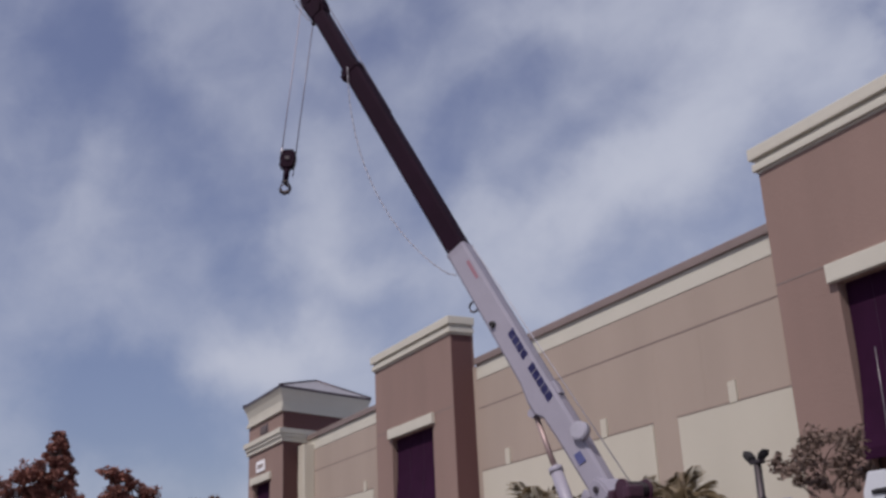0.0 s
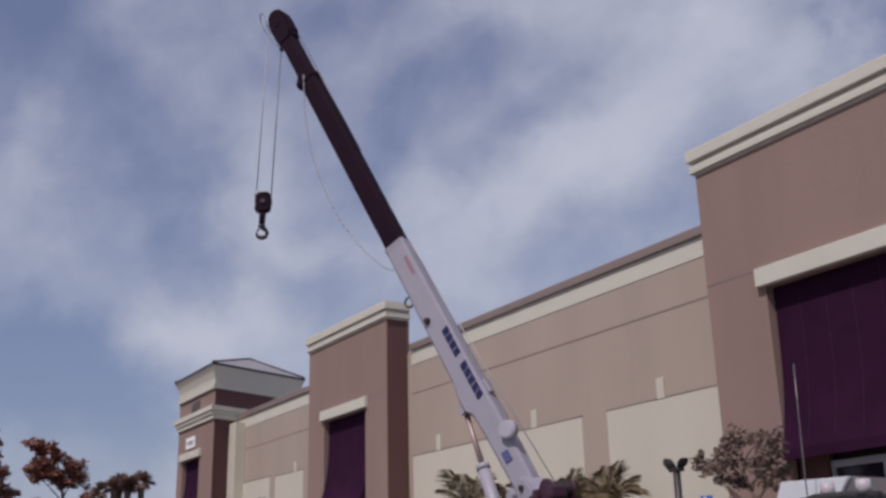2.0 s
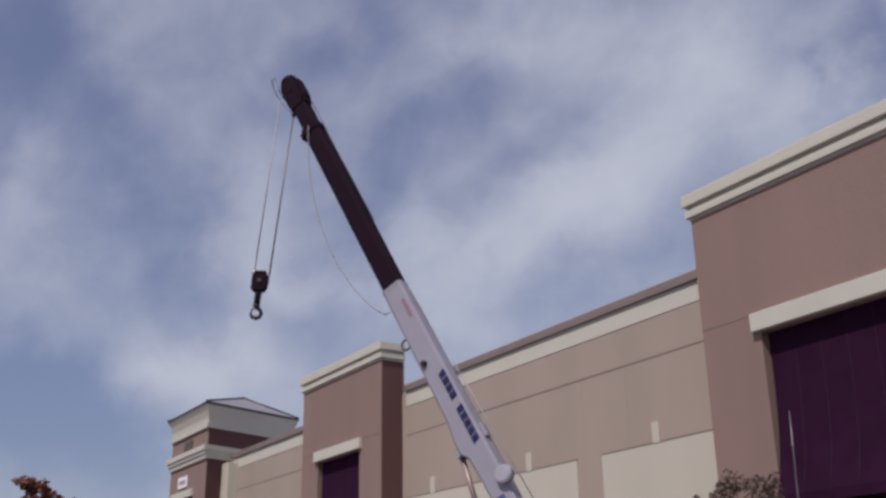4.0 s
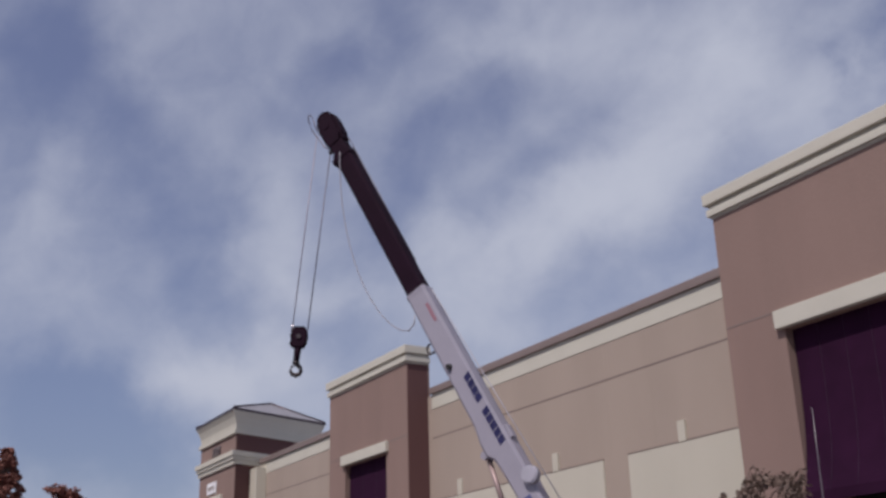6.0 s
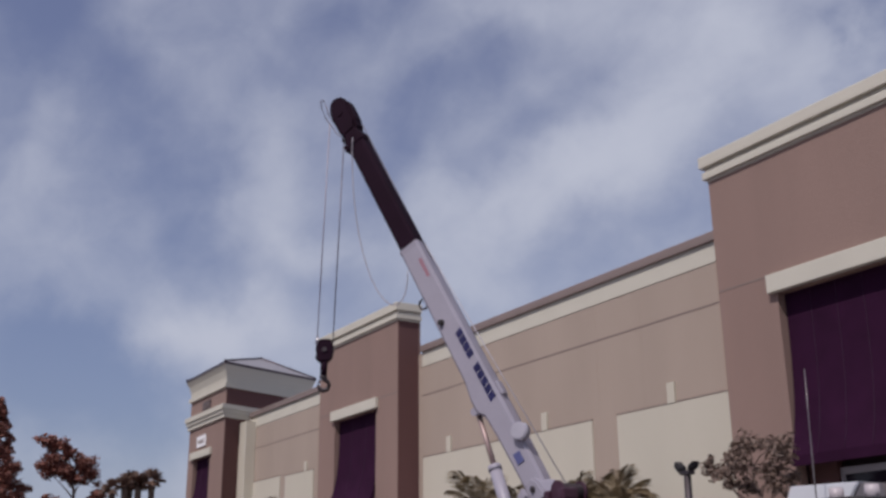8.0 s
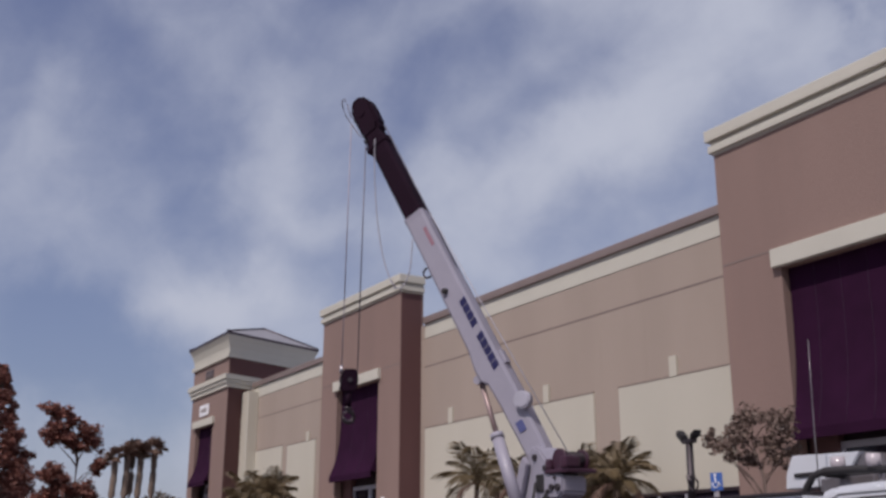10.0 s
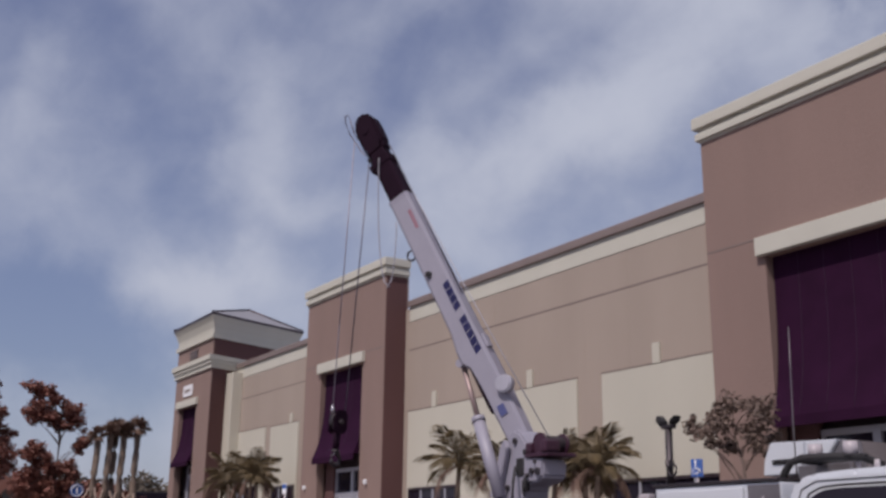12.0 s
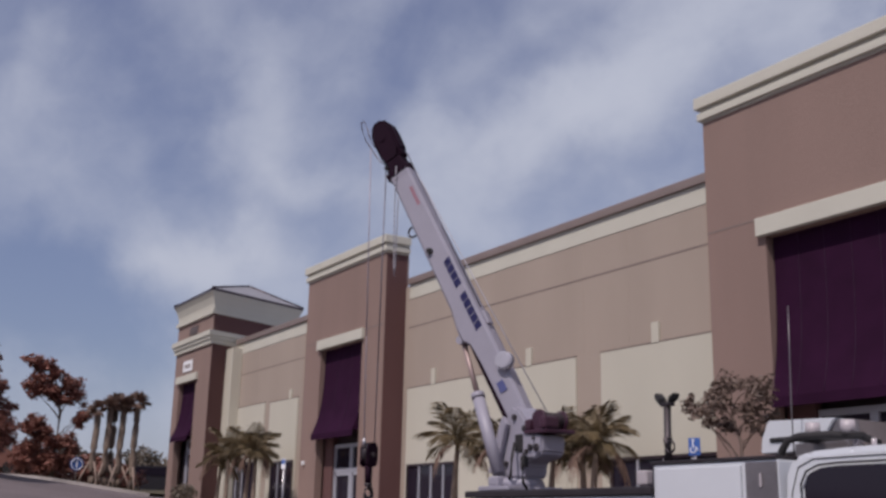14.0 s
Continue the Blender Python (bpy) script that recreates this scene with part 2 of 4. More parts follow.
def prism(bm, poly, h0, h1, axis="y", bevel=0.0):
    """A flat outline (two coordinates a corner) drawn out along an axis from h0 to h1."""
    def place(p, h):
        return {"x": (h, p[0], p[1]), "y": (p[0], h, p[1]), "z": (p[0], p[1], h)}[axis]
    a = [bm.verts.new(place(p, h0)) for p in poly]
    b = [bm.verts.new(place(p, h1)) for p in poly]
    n = len(poly)
    fs = [bm.faces.new(a), bm.faces.new(b[::-1])]
    for i in range(n):
        fs.append(bm.faces.new((a[i], b[i], b[(i + 1) % n], a[(i + 1) % n])))
    bmesh.ops.recalc_face_normals(bm, faces=fs)
    if bevel:
        bmesh.ops.bevel(bm, geom=list({e for f in fs for e in f.edges}), offset=bevel, segments=2, affect="EDGES")
    return bm


def part(name, bm, material, parent=None, label="", m=None):
    me = bpy.data.meshes.new(name)
    bm.to_mesh(me); bm.free()
    me.materials.append(material)
    ob = new(name, me)
    if m is not None:
        ob.matrix_basis = m
    if parent:
        ob.parent = parent
    return tagged(ob, label)


def same_part(name, me, parent, m):
    """One more piece on a mesh that stands already."""
    ob = new(name, me)
    ob.matrix_basis = m
    ob.parent = parent
    return ob


def B(*a, **k):
    return box(bmesh.new(), *a, **k)


# ---- ground ----
def smooth(t):
    t = min(1.0, max(0.0, t))
    return t * t * (3 - 2 * t)


def ramp(t):
    return min(1.0, max(0.0, t))


def ground_z(x, y):
    """The lot climbs towards the far end of the building and away from it."""
    z = 0.7 * smooth((-9 - x) / 17) + 1.68 * ramp((-24 - x) / 20)
    return z + 0.11 * min(14.0, max(0.0, 13.5 - y)) * ramp((-18 - x) / 26)


def sheet(name, xs, ys, material):
    bm = bmesh.new()
    g = [[bm.verts.new((x, y, ground_z(x, y))) for x in xs] for y in ys]
    for j in range(len(ys) - 1):
        for i in range(len(xs) - 1):
            bm.faces.new((g[j][i], g[j][i + 1], g[j + 1][i + 1], g[j + 1][i])).smooth = True
    return part(name, bm, material)


def span(a, b, n):
    return [a + (b - a) * i / n for i in range(n + 1)]


far = [-3000, -1200, -500, -200, -110, -80]
tagged(sheet("ground", far + span(-65, 15, 80) + [25, 50, 120, 500, 2000], [-2000, -600, -200, -80, -40] + span(-25, 30, 55) + [45, 80, 200, 600, 2500], ASPHALT),
       "worn grey asphalt car park climbing gently to the far end", "ground", kind="structure")

# ---- the commercial building ----
bld = tagged(new("commercial_building"), "long taupe and cream stucco commercial building with three brown entrance towers", "building")
WY = 14.0
part("wall", B(-38.0, 6.0, WY, WY + 0.3, -0.5, 7.72), TAUPE, bld, "taupe stucco tilt-up wall with cream panels")
part("back_wall", B(-41.0, 6.0, WY + 24, WY + 24.3, -0.5, 7.72), TAUPE, bld)
part("side_wall", B(5.7, 6.0, WY + 0.3, WY + 24, -0.5, 7.72), TAUPE, bld)
part("side_wall", B(-41.0, -40.7, WY + 0.3, WY + 24, -0.5, 7.72), TAUPE, bld)
part("roof", B(-40.7, 5.7, WY + 0.3, WY + 24, 7.0, 7.15), ROOFM, bld, "flat grey roof deck behind the parapet")
for x0, x1 in ((-36.9, -29.4), (-24.3, -12.7), (-7.8, 6.0)):
    part("parapet_band", B(x0, x1, WY - 0.012, WY + 0.32, 7.35, 7.74, bevel=0.004), TRIM, bld, "cream parapet band")
    part("parapet_cap", B(x0, x1, WY - 0.075, WY + 0.40, 7.745, 7.93, bevel=0.02), CAPM, bld, "brown metal coping")
    part("reveal_joint", B(x0, x1, WY - 0.004, WY + 0.01, 6.555, 6.59), JOINT, bld)
for x in (-34.6, -21.6, -20.3, -17.0, -15.6):
    part("panel_joint", B(x - 0.008, x + 0.008, WY - 0.003, WY + 0.01, 5.0, 7.34), TAUPE, bld)


def cream_panel(x0, x1, top, nubs):
    p = part("cream_panel", B(x0, x1, WY - 0.03, WY + 0.02, -0.4, top, bevel=0.006), CREAM, bld, "cream stucco wall panel")
    part("panel_reveal", B(x0, x1, WY - 0.034, WY + 0.01, top + 0.001, top + 0.03), JOINT, p)
    for x, h in nubs:
        part("accent_strip", B(x - 0.10, x + 0.10, WY - 0.045, WY + 0.02, top + 0.002, top + h, bevel=0.006), CREAM, p)


cream_panel(-24.25, -17.24, 4.93, [(-22.95, 0.40), (-18.88, 0.40)])
cream_panel(-16.44, -12.75, 4.92, [(-14.83, 0.40)])
cream_panel(-36.75, -33.9, 5.38, [])
cream_panel(-33.45, -31.2, 5.33, [(-31.8, 0.30)])
part("pilaster", B(-37.15, -36.35, 13.62, WY - 0.003, 0.4, 7.55, bevel=0.01), CREAM, bld, "cream corner pilaster")


def window(x0, x1, z0, z1, bars, y=None):
    y = WY - 0.03 if y is None else y
    w = part("window", B(x0, x1, y - 0.012, y + 0.01, z0, z1), GLASS, bld, "dark tinted storefront window")
    bm = bmesh.new()
    for q in ((x0 - 0.05, x0 + 0.02, z0, z1), (x1 - 0.02, x1 + 0.05, z0, z1), (x0 - 0.05, x1 + 0.05, z1, z1 + 0.06), (x0 - 0.05, x1 + 0.05, z0 - 0.06, z0)):
        box(bm, q[0], q[1], y - 0.05, y + 0.012, q[2], q[3])
    part("window_frame", bm, DARKFRAME, w)
    for k in range(1, bars):
        x = x0 + (x1 - x0) * k / bars
        part("mullion", B(x - 0.025, x + 0.025, y - 0.045, y - 0.013, z0, z1), FRAME, w)
    return w


window(-24.05, -21.75, 0.9, 2.90, 4)
window(-16.1, -13.2, 0.7, 2.74, 4)
window(-36.6, -34.35, 1.9, 3.38, 4)
window(-32.95, -31.35, 1.7, 3.30, 3)


def awning(tower, x0, x1, y, z0, z1, out, seams):
    """A dropped canvas awning: upright at its head, flaring out to its valance."""
    bm = bmesh.new()
    n, th = 14, 0.03
    prof = []
    for i in range(n + 1):
        u = i / n
        prof.append((y - 0.02 - out * (0.10 * u + 0.90 * u ** 4.0), z1 + (z0 - z1) * u))
    prof.append((prof[-1][0], z0 - 0.16))
    cols = []
    for x in (x0, x1):
        cols.append(([bm.verts.new((x, a, b)) for a, b in prof], [bm.verts.new((x, a + th, b)) for a, b in prof]))
    for s in (0, 1):
        for i in range(len(prof) - 1):
            bm.faces.new((cols[0][s][i], cols[1][s][i], cols[1][s][i + 1], cols[0][s][i + 1]))
    for c in (0, 1):
        back = [bm.verts.new(((x0, x1)[c], y + 0.02, b)) for a, b in prof[:-1]]
        for i in range(len(back) - 1):
            bm.faces.new((cols[c][0][i], cols[c][0][i + 1], back[i + 1], back[i]))
    bmesh.ops.recalc_face_normals(bm, faces=bm.faces)
    a = part("awning", bm, AWN, tower, "dark plum canvas awning flaring out over the entrance")
    for k in range(1, seams):
        x = x0 + (x1 - x0) * k / seams
        part("awning_seam", tube(bmesh.new(), [(x, p - 0.004, q) for p, q in prof[:-1]], 0.004, 6), AWNSEAM, tower)


def entrance(tower, x0, x1, y, zb, z_head, z_top, leafs):
    """Recessed glazed entrance: dark side reveals, aluminium frame, door leaves and transom lights."""
    part("entrance_glass", B(x0, x1, y, y + 0.02, zb, z_top), GLASS, tower, "dark glass of the entrance")
    bm = bmesh.new()
    for k in range(leafs + 1):
        x = x0 + (x1 - x0) * k / leafs
        w = 0.07 if 0 < k < leafs else 0.045
        box(bm, x - w, x + w, y - 0.06, y - 0.002, zb, z_top)
    for z in (z_head, z_top - 0.04, zb + 0.04):
        box(bm, x0, x1, y - 0.055, y - 0.003, z - 0.05, z + 0.05)
    part("entrance_frame", bm, FRAME, tower, "pale aluminium entrance frame")
    for k in range(leafs):
        xa, xb = x0 + (x1 - x0) * k / leafs + 0.06, x0 + (x1 - x0) * (k + 1) / leafs - 0.06
        bm = bmesh.new()
        for q in ((xa, xa + 0.06, zb + 0.1, z_head - 0.06), (xb - 0.06, xb, zb + 0.1, z_head - 0.06), (xa, xb, z_head - 0.16, z_head - 0.06), (xa, xb, zb + 0.1, zb + 0.25)):
            box(bm, q[0], q[1], y - 0.045, y - 0.004, q[2], q[3])
        part("door_leaf", bm, FRAME, tower)
        part("door_handle", tube(bmesh.new(), [(xb - 0.09, y - 0.05, zb + 0.9), (xb - 0.09, y - 0.10, zb + 0.92), (xb - 0.09, y - 0.10, zb + 1.25), (xb - 0.09, y - 0.05, zb + 1.27)], 0.012), STEEL, tower)


def ring_wall(x0, x1, y0, y1, ox0, ox1, oz, z0, z1, th=0.22, splay=0.0):
    """Tower walls with a tall entrance opening in the front one: one closed mesh."""
    bm = bmesh.new()
    o = [(x0, y0), (x0, y1), (x1 - splay, y1), (x1, y0), (ox1, y0), (ox1, y0 + th), (x1 - th, y0 + th), (x1 - th - splay, y1 - th), (x0 + th, y1 - th), (x0 + th, y0 + th), (ox0, y0 + th), (ox0, y0)]
    lo, mid, hi = ([bm.verts.new((x, y, z)) for x, y in o] for z in (z0, oz, z1))
    n = len(o)
    for a, b, skip in ((lo, mid, ()), (mid, hi, (4, 10))):
        for i in range(n):
            if i not in skip:
                bm.faces.new((a[i], a[(i + 1) % n], b[(i + 1) % n], b[i]))
    # over the opening: front, back, soffit
    bm.faces.new((mid[11], mid[4], hi[4], hi[11])); bm.faces.new((mid[5], mid[10], hi[10], hi[5])); bm.faces.new((mid[4], mid[11], mid[10], mid[5]))
    bm.faces.new(lo[::-1])
    bm.faces.new((hi[0], hi[11], hi[4], hi[3], hi[2], hi[1]))
    bmesh.ops.recalc_face_normals(bm, faces=bm.faces)
    return bm


def cornice(tower, x0, x1, y0, y1, z, steps):
    """A stepped crown round the tower's head, flush with its back: each step is overhang, bottom, top."""
    for o, a, b in steps:
        bm = bmesh.new()
        box(bm, x0 - o, x1 + o, y0 - o, y1, z + a, z + b, bevel=0.015)
        part("cornice", bm, TRIM, tower, "stepped cream cornice")


def square_tower(x0, x1, y0, ox0, ox1, oz, lint, ztop, zjoint, aw_z0, aw_out, zb, z_head, z_trans, seams):
    t = part("tower", ring_wall(x0, x1, y0, WY + 0.06, ox0, ox1, oz, -0.4, ztop), BROWN, bld, "brown stucco entrance tower with cream cornice and lintel")
    cornice(t, x0, x1, y0, WY + 0.06, ztop, ((0.02, -0.10, -0.055), (0.075, -0.052, 0.085), (0.03, 0.088, 0.165), (0.11, 0.168, 0.385)))
    # thin side sheets, a darker and redder brown than the front
    part("return_panel", B(x1 + 0.001, x1 + 0.006, y0 + 0.012, WY - 0.002, -0.4, ztop - 0.11), MAROONWALL, t, "darker maroon-brown side return")
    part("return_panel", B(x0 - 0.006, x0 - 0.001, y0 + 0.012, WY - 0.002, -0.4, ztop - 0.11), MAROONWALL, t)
    part("lintel", B(ox0 - 0.13, ox1 + 0.13, y0 - 0.10, y0 + 0.05, lint[0], lint[1], bevel=0.015), TRIM, t, "cream stucco lintel")
    for a, b in ((x0, ox0 - 0.13), (ox1 + 0.13, x1)):
        part("reveal_joint", B(a, b, y0 - 0.004, y0 + 0.01, zjoint - 0.015, zjoint + 0.015), JOINT, t)
    part("opening_back", B(ox0 - 0.3, ox1 + 0.3, y0 + 0.43, y0 + 0.46, -0.4, oz + 0.2), DARKFRAME, t)
    awning(t, ox0 + 0.02, ox1 - 0.02, y0 + 0.18, aw_z0, oz + 0.02, aw_out, seams)
    entrance(t, ox0 + 0.55, ox1, y0 + 0.39, zb, z_head, z_trans, 2)
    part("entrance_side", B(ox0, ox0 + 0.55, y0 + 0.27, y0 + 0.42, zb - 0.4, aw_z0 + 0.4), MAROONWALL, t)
    for x in (ox0 - 0.75, ox1 + 0.45):
        part("wall_lamp", box(bmesh.new(), x - 0.045, x + 0.045, y0 - 0.09, y0 - 0.002, zb + 2.34, zb + 2.46, bevel=0.02), SIGNWHITE, t, "small white wall lamp")
    return t


square_tower(-29.48, -24.52, 13.36, -28.38, -25.76, 6.39, (6.40, 6.69), 8.72, 6.66, 3.92, 0.36, 0.75, 2.92, 3.62, 3)
square_tower(-12.76, -7.76, 13.32, -11.48, -8.95, 6.17, (6.18, 6.49), 8.66, 6.50, 3.52, 0.26, 0.10, 2.55, 3.30, 5)


def splayed(bm, x0, x1, y0, y1, o, z0, z1, o1=None):
    """A block round the corner tower, whose inner side runs back at a slant; o and o1 are its overhangs at foot and head."""
    rings = []
    for z, d in ((z0, o), (z1, o if o1 is None else o1)):
        q = SPLAY * (y1 - y0 + 2 * d)
        rings.append([bm.verts.new(p) for p in ((x0 - d, y0 - d, z), (x1 + d, y0 - d, z), (x1 + d - q, y1 + d, z), (x0 - d, y1 + d, z))])
    lo, hi = rings
    bm.faces.new(lo[::-1]); bm.faces.new(hi)
    for i in range(4):
        bm.faces.new((lo[i], lo[(i + 1) % 4], hi[(i + 1) % 4], hi[i]))
    return bm


SPLAY = 0.36


def hip_tower(x0, x1, y0, y1):
    t = part("tower", ring_wall(x0, x1, y0, y1, -40.15, -38.25, 6.5, 0.5, 8.84, splay=SPLAY * (y1 - y0)), BROWN, bld, "brown stucco corner tower with a hipped grey roof")
    for o, a, b in ((0.07, 7.70, 7.86), (0.12, 7.863, 7.99), (0.17, 7.993, 8.17)):
        part("band", splayed(bmesh.new(), x0, x1, y0, y1, o, a, b), TRIM, t, "cream moulded band")
    part("band", splayed(bmesh.new(), x0, x1, y0, y1, 0.08, 8.80, 8.95), TRIM, t)
    for o, a, b, o1 in ((0.01, 8.953, 9.18, 0.03), (0.03, 9.18, 9.42, 0.10), (0.10, 9.42, 9.62, 0.20)):
        part("eave", splayed(bmesh.new(), x0, x1, y0, y1, o, a, b, o1), TRIM, t, "cream coved eave")
    part("gutter", splayed(bmesh.new(), x0, x1, y0, y1, 0.21, 9.623, 9.71), DARKFRAME, t, "dark bronze roof edge")
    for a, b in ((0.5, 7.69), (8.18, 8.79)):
        # the slanting side gets a thin sheet darker than the front
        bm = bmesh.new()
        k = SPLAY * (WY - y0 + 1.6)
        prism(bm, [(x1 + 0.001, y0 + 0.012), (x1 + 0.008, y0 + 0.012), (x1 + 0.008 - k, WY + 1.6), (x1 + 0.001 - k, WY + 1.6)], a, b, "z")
        part("return_panel", bm, MAROONWALL, t, "darker maroon-brown side return")
    bm = bmesh.new()
    q = SPLAY * (y1 - y0 + 0.40)
    b = [bm.verts.new(p) for p in ((x0 - 0.20, y0 - 0.20, 9.714), (x1 + 0.20, y0 - 0.20, 9.714), (x1 + 0.20 - q, y1 + 0.20, 9.714), (x0 - 0.20, y1 + 0.20, 9.714))]
    top = bm.verts.new((-38.8, 15.0, 10.44))
    bm.faces.new(b[::-1])
    for i in range(4):
        bm.faces.new((b[i], b[(i + 1) % 4], top))
    part("roof", bm, ROOFM, t, "hipped grey sheet roof")
    for v in ((x0 - 0.20, y0 - 0.20, 9.72), (x1 + 0.20, y0 - 0.20, 9.72), (x1 + 0.20 - q, y1 + 0.20, 9.72)):
        part("ridge_cap", rod(bmesh.new(), v, (-38.8, 15.0, 10.45), 0.045, n=6), DARKFRAME, t)
    part("lintel", B(-40.35, -38.05, y0 - 0.10, y0 + 0.05, 6.51, 6.78, bevel=0.015), TRIM, t)
    part("sign_plate", B(-39.75, -38.75, y0 - 0.04, y0 - 0.002, 6.92, 7.34, bevel=0.01), SIGNWHITE, t, "small white sign plate")
    for k in range(4):
        part("sign_bar", B(-39.55 + k * 0.17, -39.44 + k * 0.17, y0 - 0.047, y0 - 0.041, 7.05, 7.2), JOINT, t)
    part("vent", B(-39.35, -38.45, y0 - 0.02, y0 - 0.002, 8.30, 8.62), DARKFRAME, t, "dark louvred vent")
    for k in range(5):
        part("vent_slat", B(-39.32, -38.48, y0 - 0.035, y0 - 0.021, 8.33 + k * 0.06, 8.355 + k * 0.06), CAPM, t)
    part("opening_back", B(-40.45, -38.05, y0 + 0.43, y0 + 0.46, 0.5, 6.7), DARKFRAME, t)
    awning(t, -40.13, -38.27, y0 + 0.18, 4.45, 6.5, 0.36, 3)
    entrance(t, -39.65, -38.25, y0 + 0.39, 2.1, 4.0, 4.4, 2)
    return t


hip_tower(-40.78, -36.80, 12.97, 16.9)

# ---- crane truck ----
truck = tagged(new("crane_truck"), "white service truck with a telescopic crane, parked beside the building", "truck")
TY = 5.6                                   # near side of the truck
part("chassis", B(-8.3, -0.2, TY + 0.6, TY + 1.6, 0.45, 0.75, bevel=0.02), DARKSTEEL, truck)
part("deck_side", B(-8.52, -6.05, TY, TY + 0.5, 0.75, 1.70, bevel=0.02), WHITE, truck, "white side compartments below the deck")
part("deck_side", B(-8.52, -6.05, TY + 1.75, TY + 2.25, 0.75, 1.70, bevel=0.02), WHITE, truck)
part("deck", B(-8.56, -6.03, TY - 0.03, TY + 2.28, 1.705, 1.765, bevel=0.012), DARKSTEEL, truck, "dark tread-plate deck with a worn edge")
part("tail_panel", B(-8.52, -8.46, TY + 0.5, TY + 1.75, 0.75, 1.70), WHITE, truck)
for k in range(3):
    x0 = -8.46 + k * 0.8
    d = part("compartment_door", B(x0, x0 + 0.76, TY - 0.022, TY - 0.002, 0.95, 1.62, bevel=0.008), WHITE, truck)
    part("latch", B(x0 + 0.34, x0 + 0.44, TY - 0.04, TY - 0.023, 1.3, 1.42, bevel=0.006), STEEL, d, "chrome paddle latch")
bx = part("tool_box", B(-6.02, -4.84, TY, TY + 2.25, 0.75, 1.92, bevel=0.015), WHITE, truck, "tall white tool compartment")
part("box_lid", B(-6.04, -4.845, TY - 0.012, TY + 2.262, 1.922, 1.946, bevel=0.006), DARKSTEEL, truck, "dark lid strip over the compartment")
d = part("compartment_door", B(-5.97, -5.15, TY - 0.022, TY - 0.002, 0.95, 1.895, bevel=0.012), WHITE, truck, "white compartment door")
part("end_panel", B(-5.11, -4.845, TY - 0.016, TY - 0.002, 0.8, 1.905, bevel=0.004), PANELGREY, truck, "grey metal end panel")
# pale upright strip standing in for a bright reflection on the end panel
part("panel_glint", B(-4.985, -4.965, TY - 0.026, TY - 0.017, 1.74, 1.83, bevel=0.004), AMBER, truck)
# cab
cab_prof = [(-4.83, 0.75), (-4.83, 1.60), (-4.81, 1.85), (-4.74, 1.925), (-4.62, 1.96), (-4.3, 1.975), (-3.4, 1.985), (-3.05, 1.93), (-2.3, 1.42), (-0.75, 1.30), (-0.55, 1.10), (-0.5, 0.55), (-4.6, 0.55)]
cab = part("cab", prism(bmesh.new(), cab_prof, TY + 0.02, TY + 2.2, "y", bevel=0.035), WHITE, truck, "white truck cab")
part("side_window", prism(bmesh.new(), [(-4.64, 1.40), (-4.64, 1.74), (-4.60, 1.815), (-4.51, 1.85), (-4.38, 1.86), (-3.5, 1.865), (-3.2, 1.82), (-2.65, 1.42)], TY - 0.004, TY + 0.018, "y", bevel=0.008), GLASS, cab, "dark side window")
part("window_seal", tube(bmesh.new(), [(-2.65, TY - 0.002, 1.39), (-4.66, TY - 0.002, 1.38), (-4.662, TY - 0.002, 1.75), (-4.615, TY - 0.002, 1.832), (-4.52, TY - 0.002, 1.868), (-4.38, TY - 0.002, 1.878), (-3.5, TY - 0.002, 1.883), (-3.18, TY - 0.002, 1.835), (-2.63, TY - 0.002, 1.41)], 0.007), RUBBER, cab)
part("door_seam", tube(bmesh.new(), [(-4.75, TY + 0.016, 0.9), (-4.75, TY + 0.016, 1.7), (-4.69, TY + 0.016, 1.86), (-4.57, TY + 0.016, 1.91), (-3.4, TY + 0.016, 1.925)], 0.003, 6), RUBBER, cab)
part("windscreen", prism(bmesh.new(), [(-3.03, 1.93), (-2.30, 1.44), (-2.27, 1.45), (-3.0, 1.955)], TY + 0.25, TY + 1.92, "y"), GLASS, cab)
part("door_handle", B(-4.5, -4.3, TY - 0.015, TY + 0.017, 1.22, 1.26, bevel=0.01), DARKSTEEL, cab)
part("front_bumper", B(-0.55, -0.38, TY + 0.1, TY + 2.1, 0.45, 0.7, bevel=0.03), STEEL, truck)
for x in (-4.53, -4.39):
    part("roof_lamp", rod(bmesh.new(), (x, TY + 0.4, 1.985), (x, TY + 0.4, 2.055), 0.022, 0.018), AMBER, cab, "small clearance lamp")


def wheel(x, y):
    w = part("wheel", rod(bmesh.new(), (x, y, 0.42), (x, y + 0.28, 0.42), 0.42, n=28), RUBBER, truck, "black tyre")
    part("rim", rod(bmesh.new(), (x, y - 0.012, 0.42), (x, y + 0.05, 0.42), 0.22, n=20), STEEL, w, "steel rim")


for x in (-7.0, -1.6):
    for y in (TY + 0.02, TY + 1.95):
        wheel(x, y)
# rack behind the cab, beacons and light housing
part("cab_guard", tube(bmesh.new(), [(-4.95, TY + 0.15, 1.90), (-4.93, TY + 0.15, 1.98), (-4.88, TY + 0.16, 2.05), (-4.8, TY + 0.18, 2.075), (-4.6, TY + 0.25, 2.08), (-4.45, TY + 0.35, 2.07), (-4.38, TY + 0.45, 2.02)], 0.026), RUBBER, truck, "black tubular guard behind the cab")
part("cab_guard", tube(bmesh.new(), [(-4.95, TY + 2.0, 1.94), (-4.93, TY + 2.0, 2.05), (-4.9, TY + 1.9, 2.075), (-4.88, TY + 1.1, 2.075), (-4.86, TY + 0.25, 2.065)], 0.024), RUBBER, truck)
part("rack_bar", B(-5.13, -4.40, TY + 0.28, TY + 0.34, 2.062, 2.09, bevel=0.008), RUBBER, truck, "black roof rack bar")
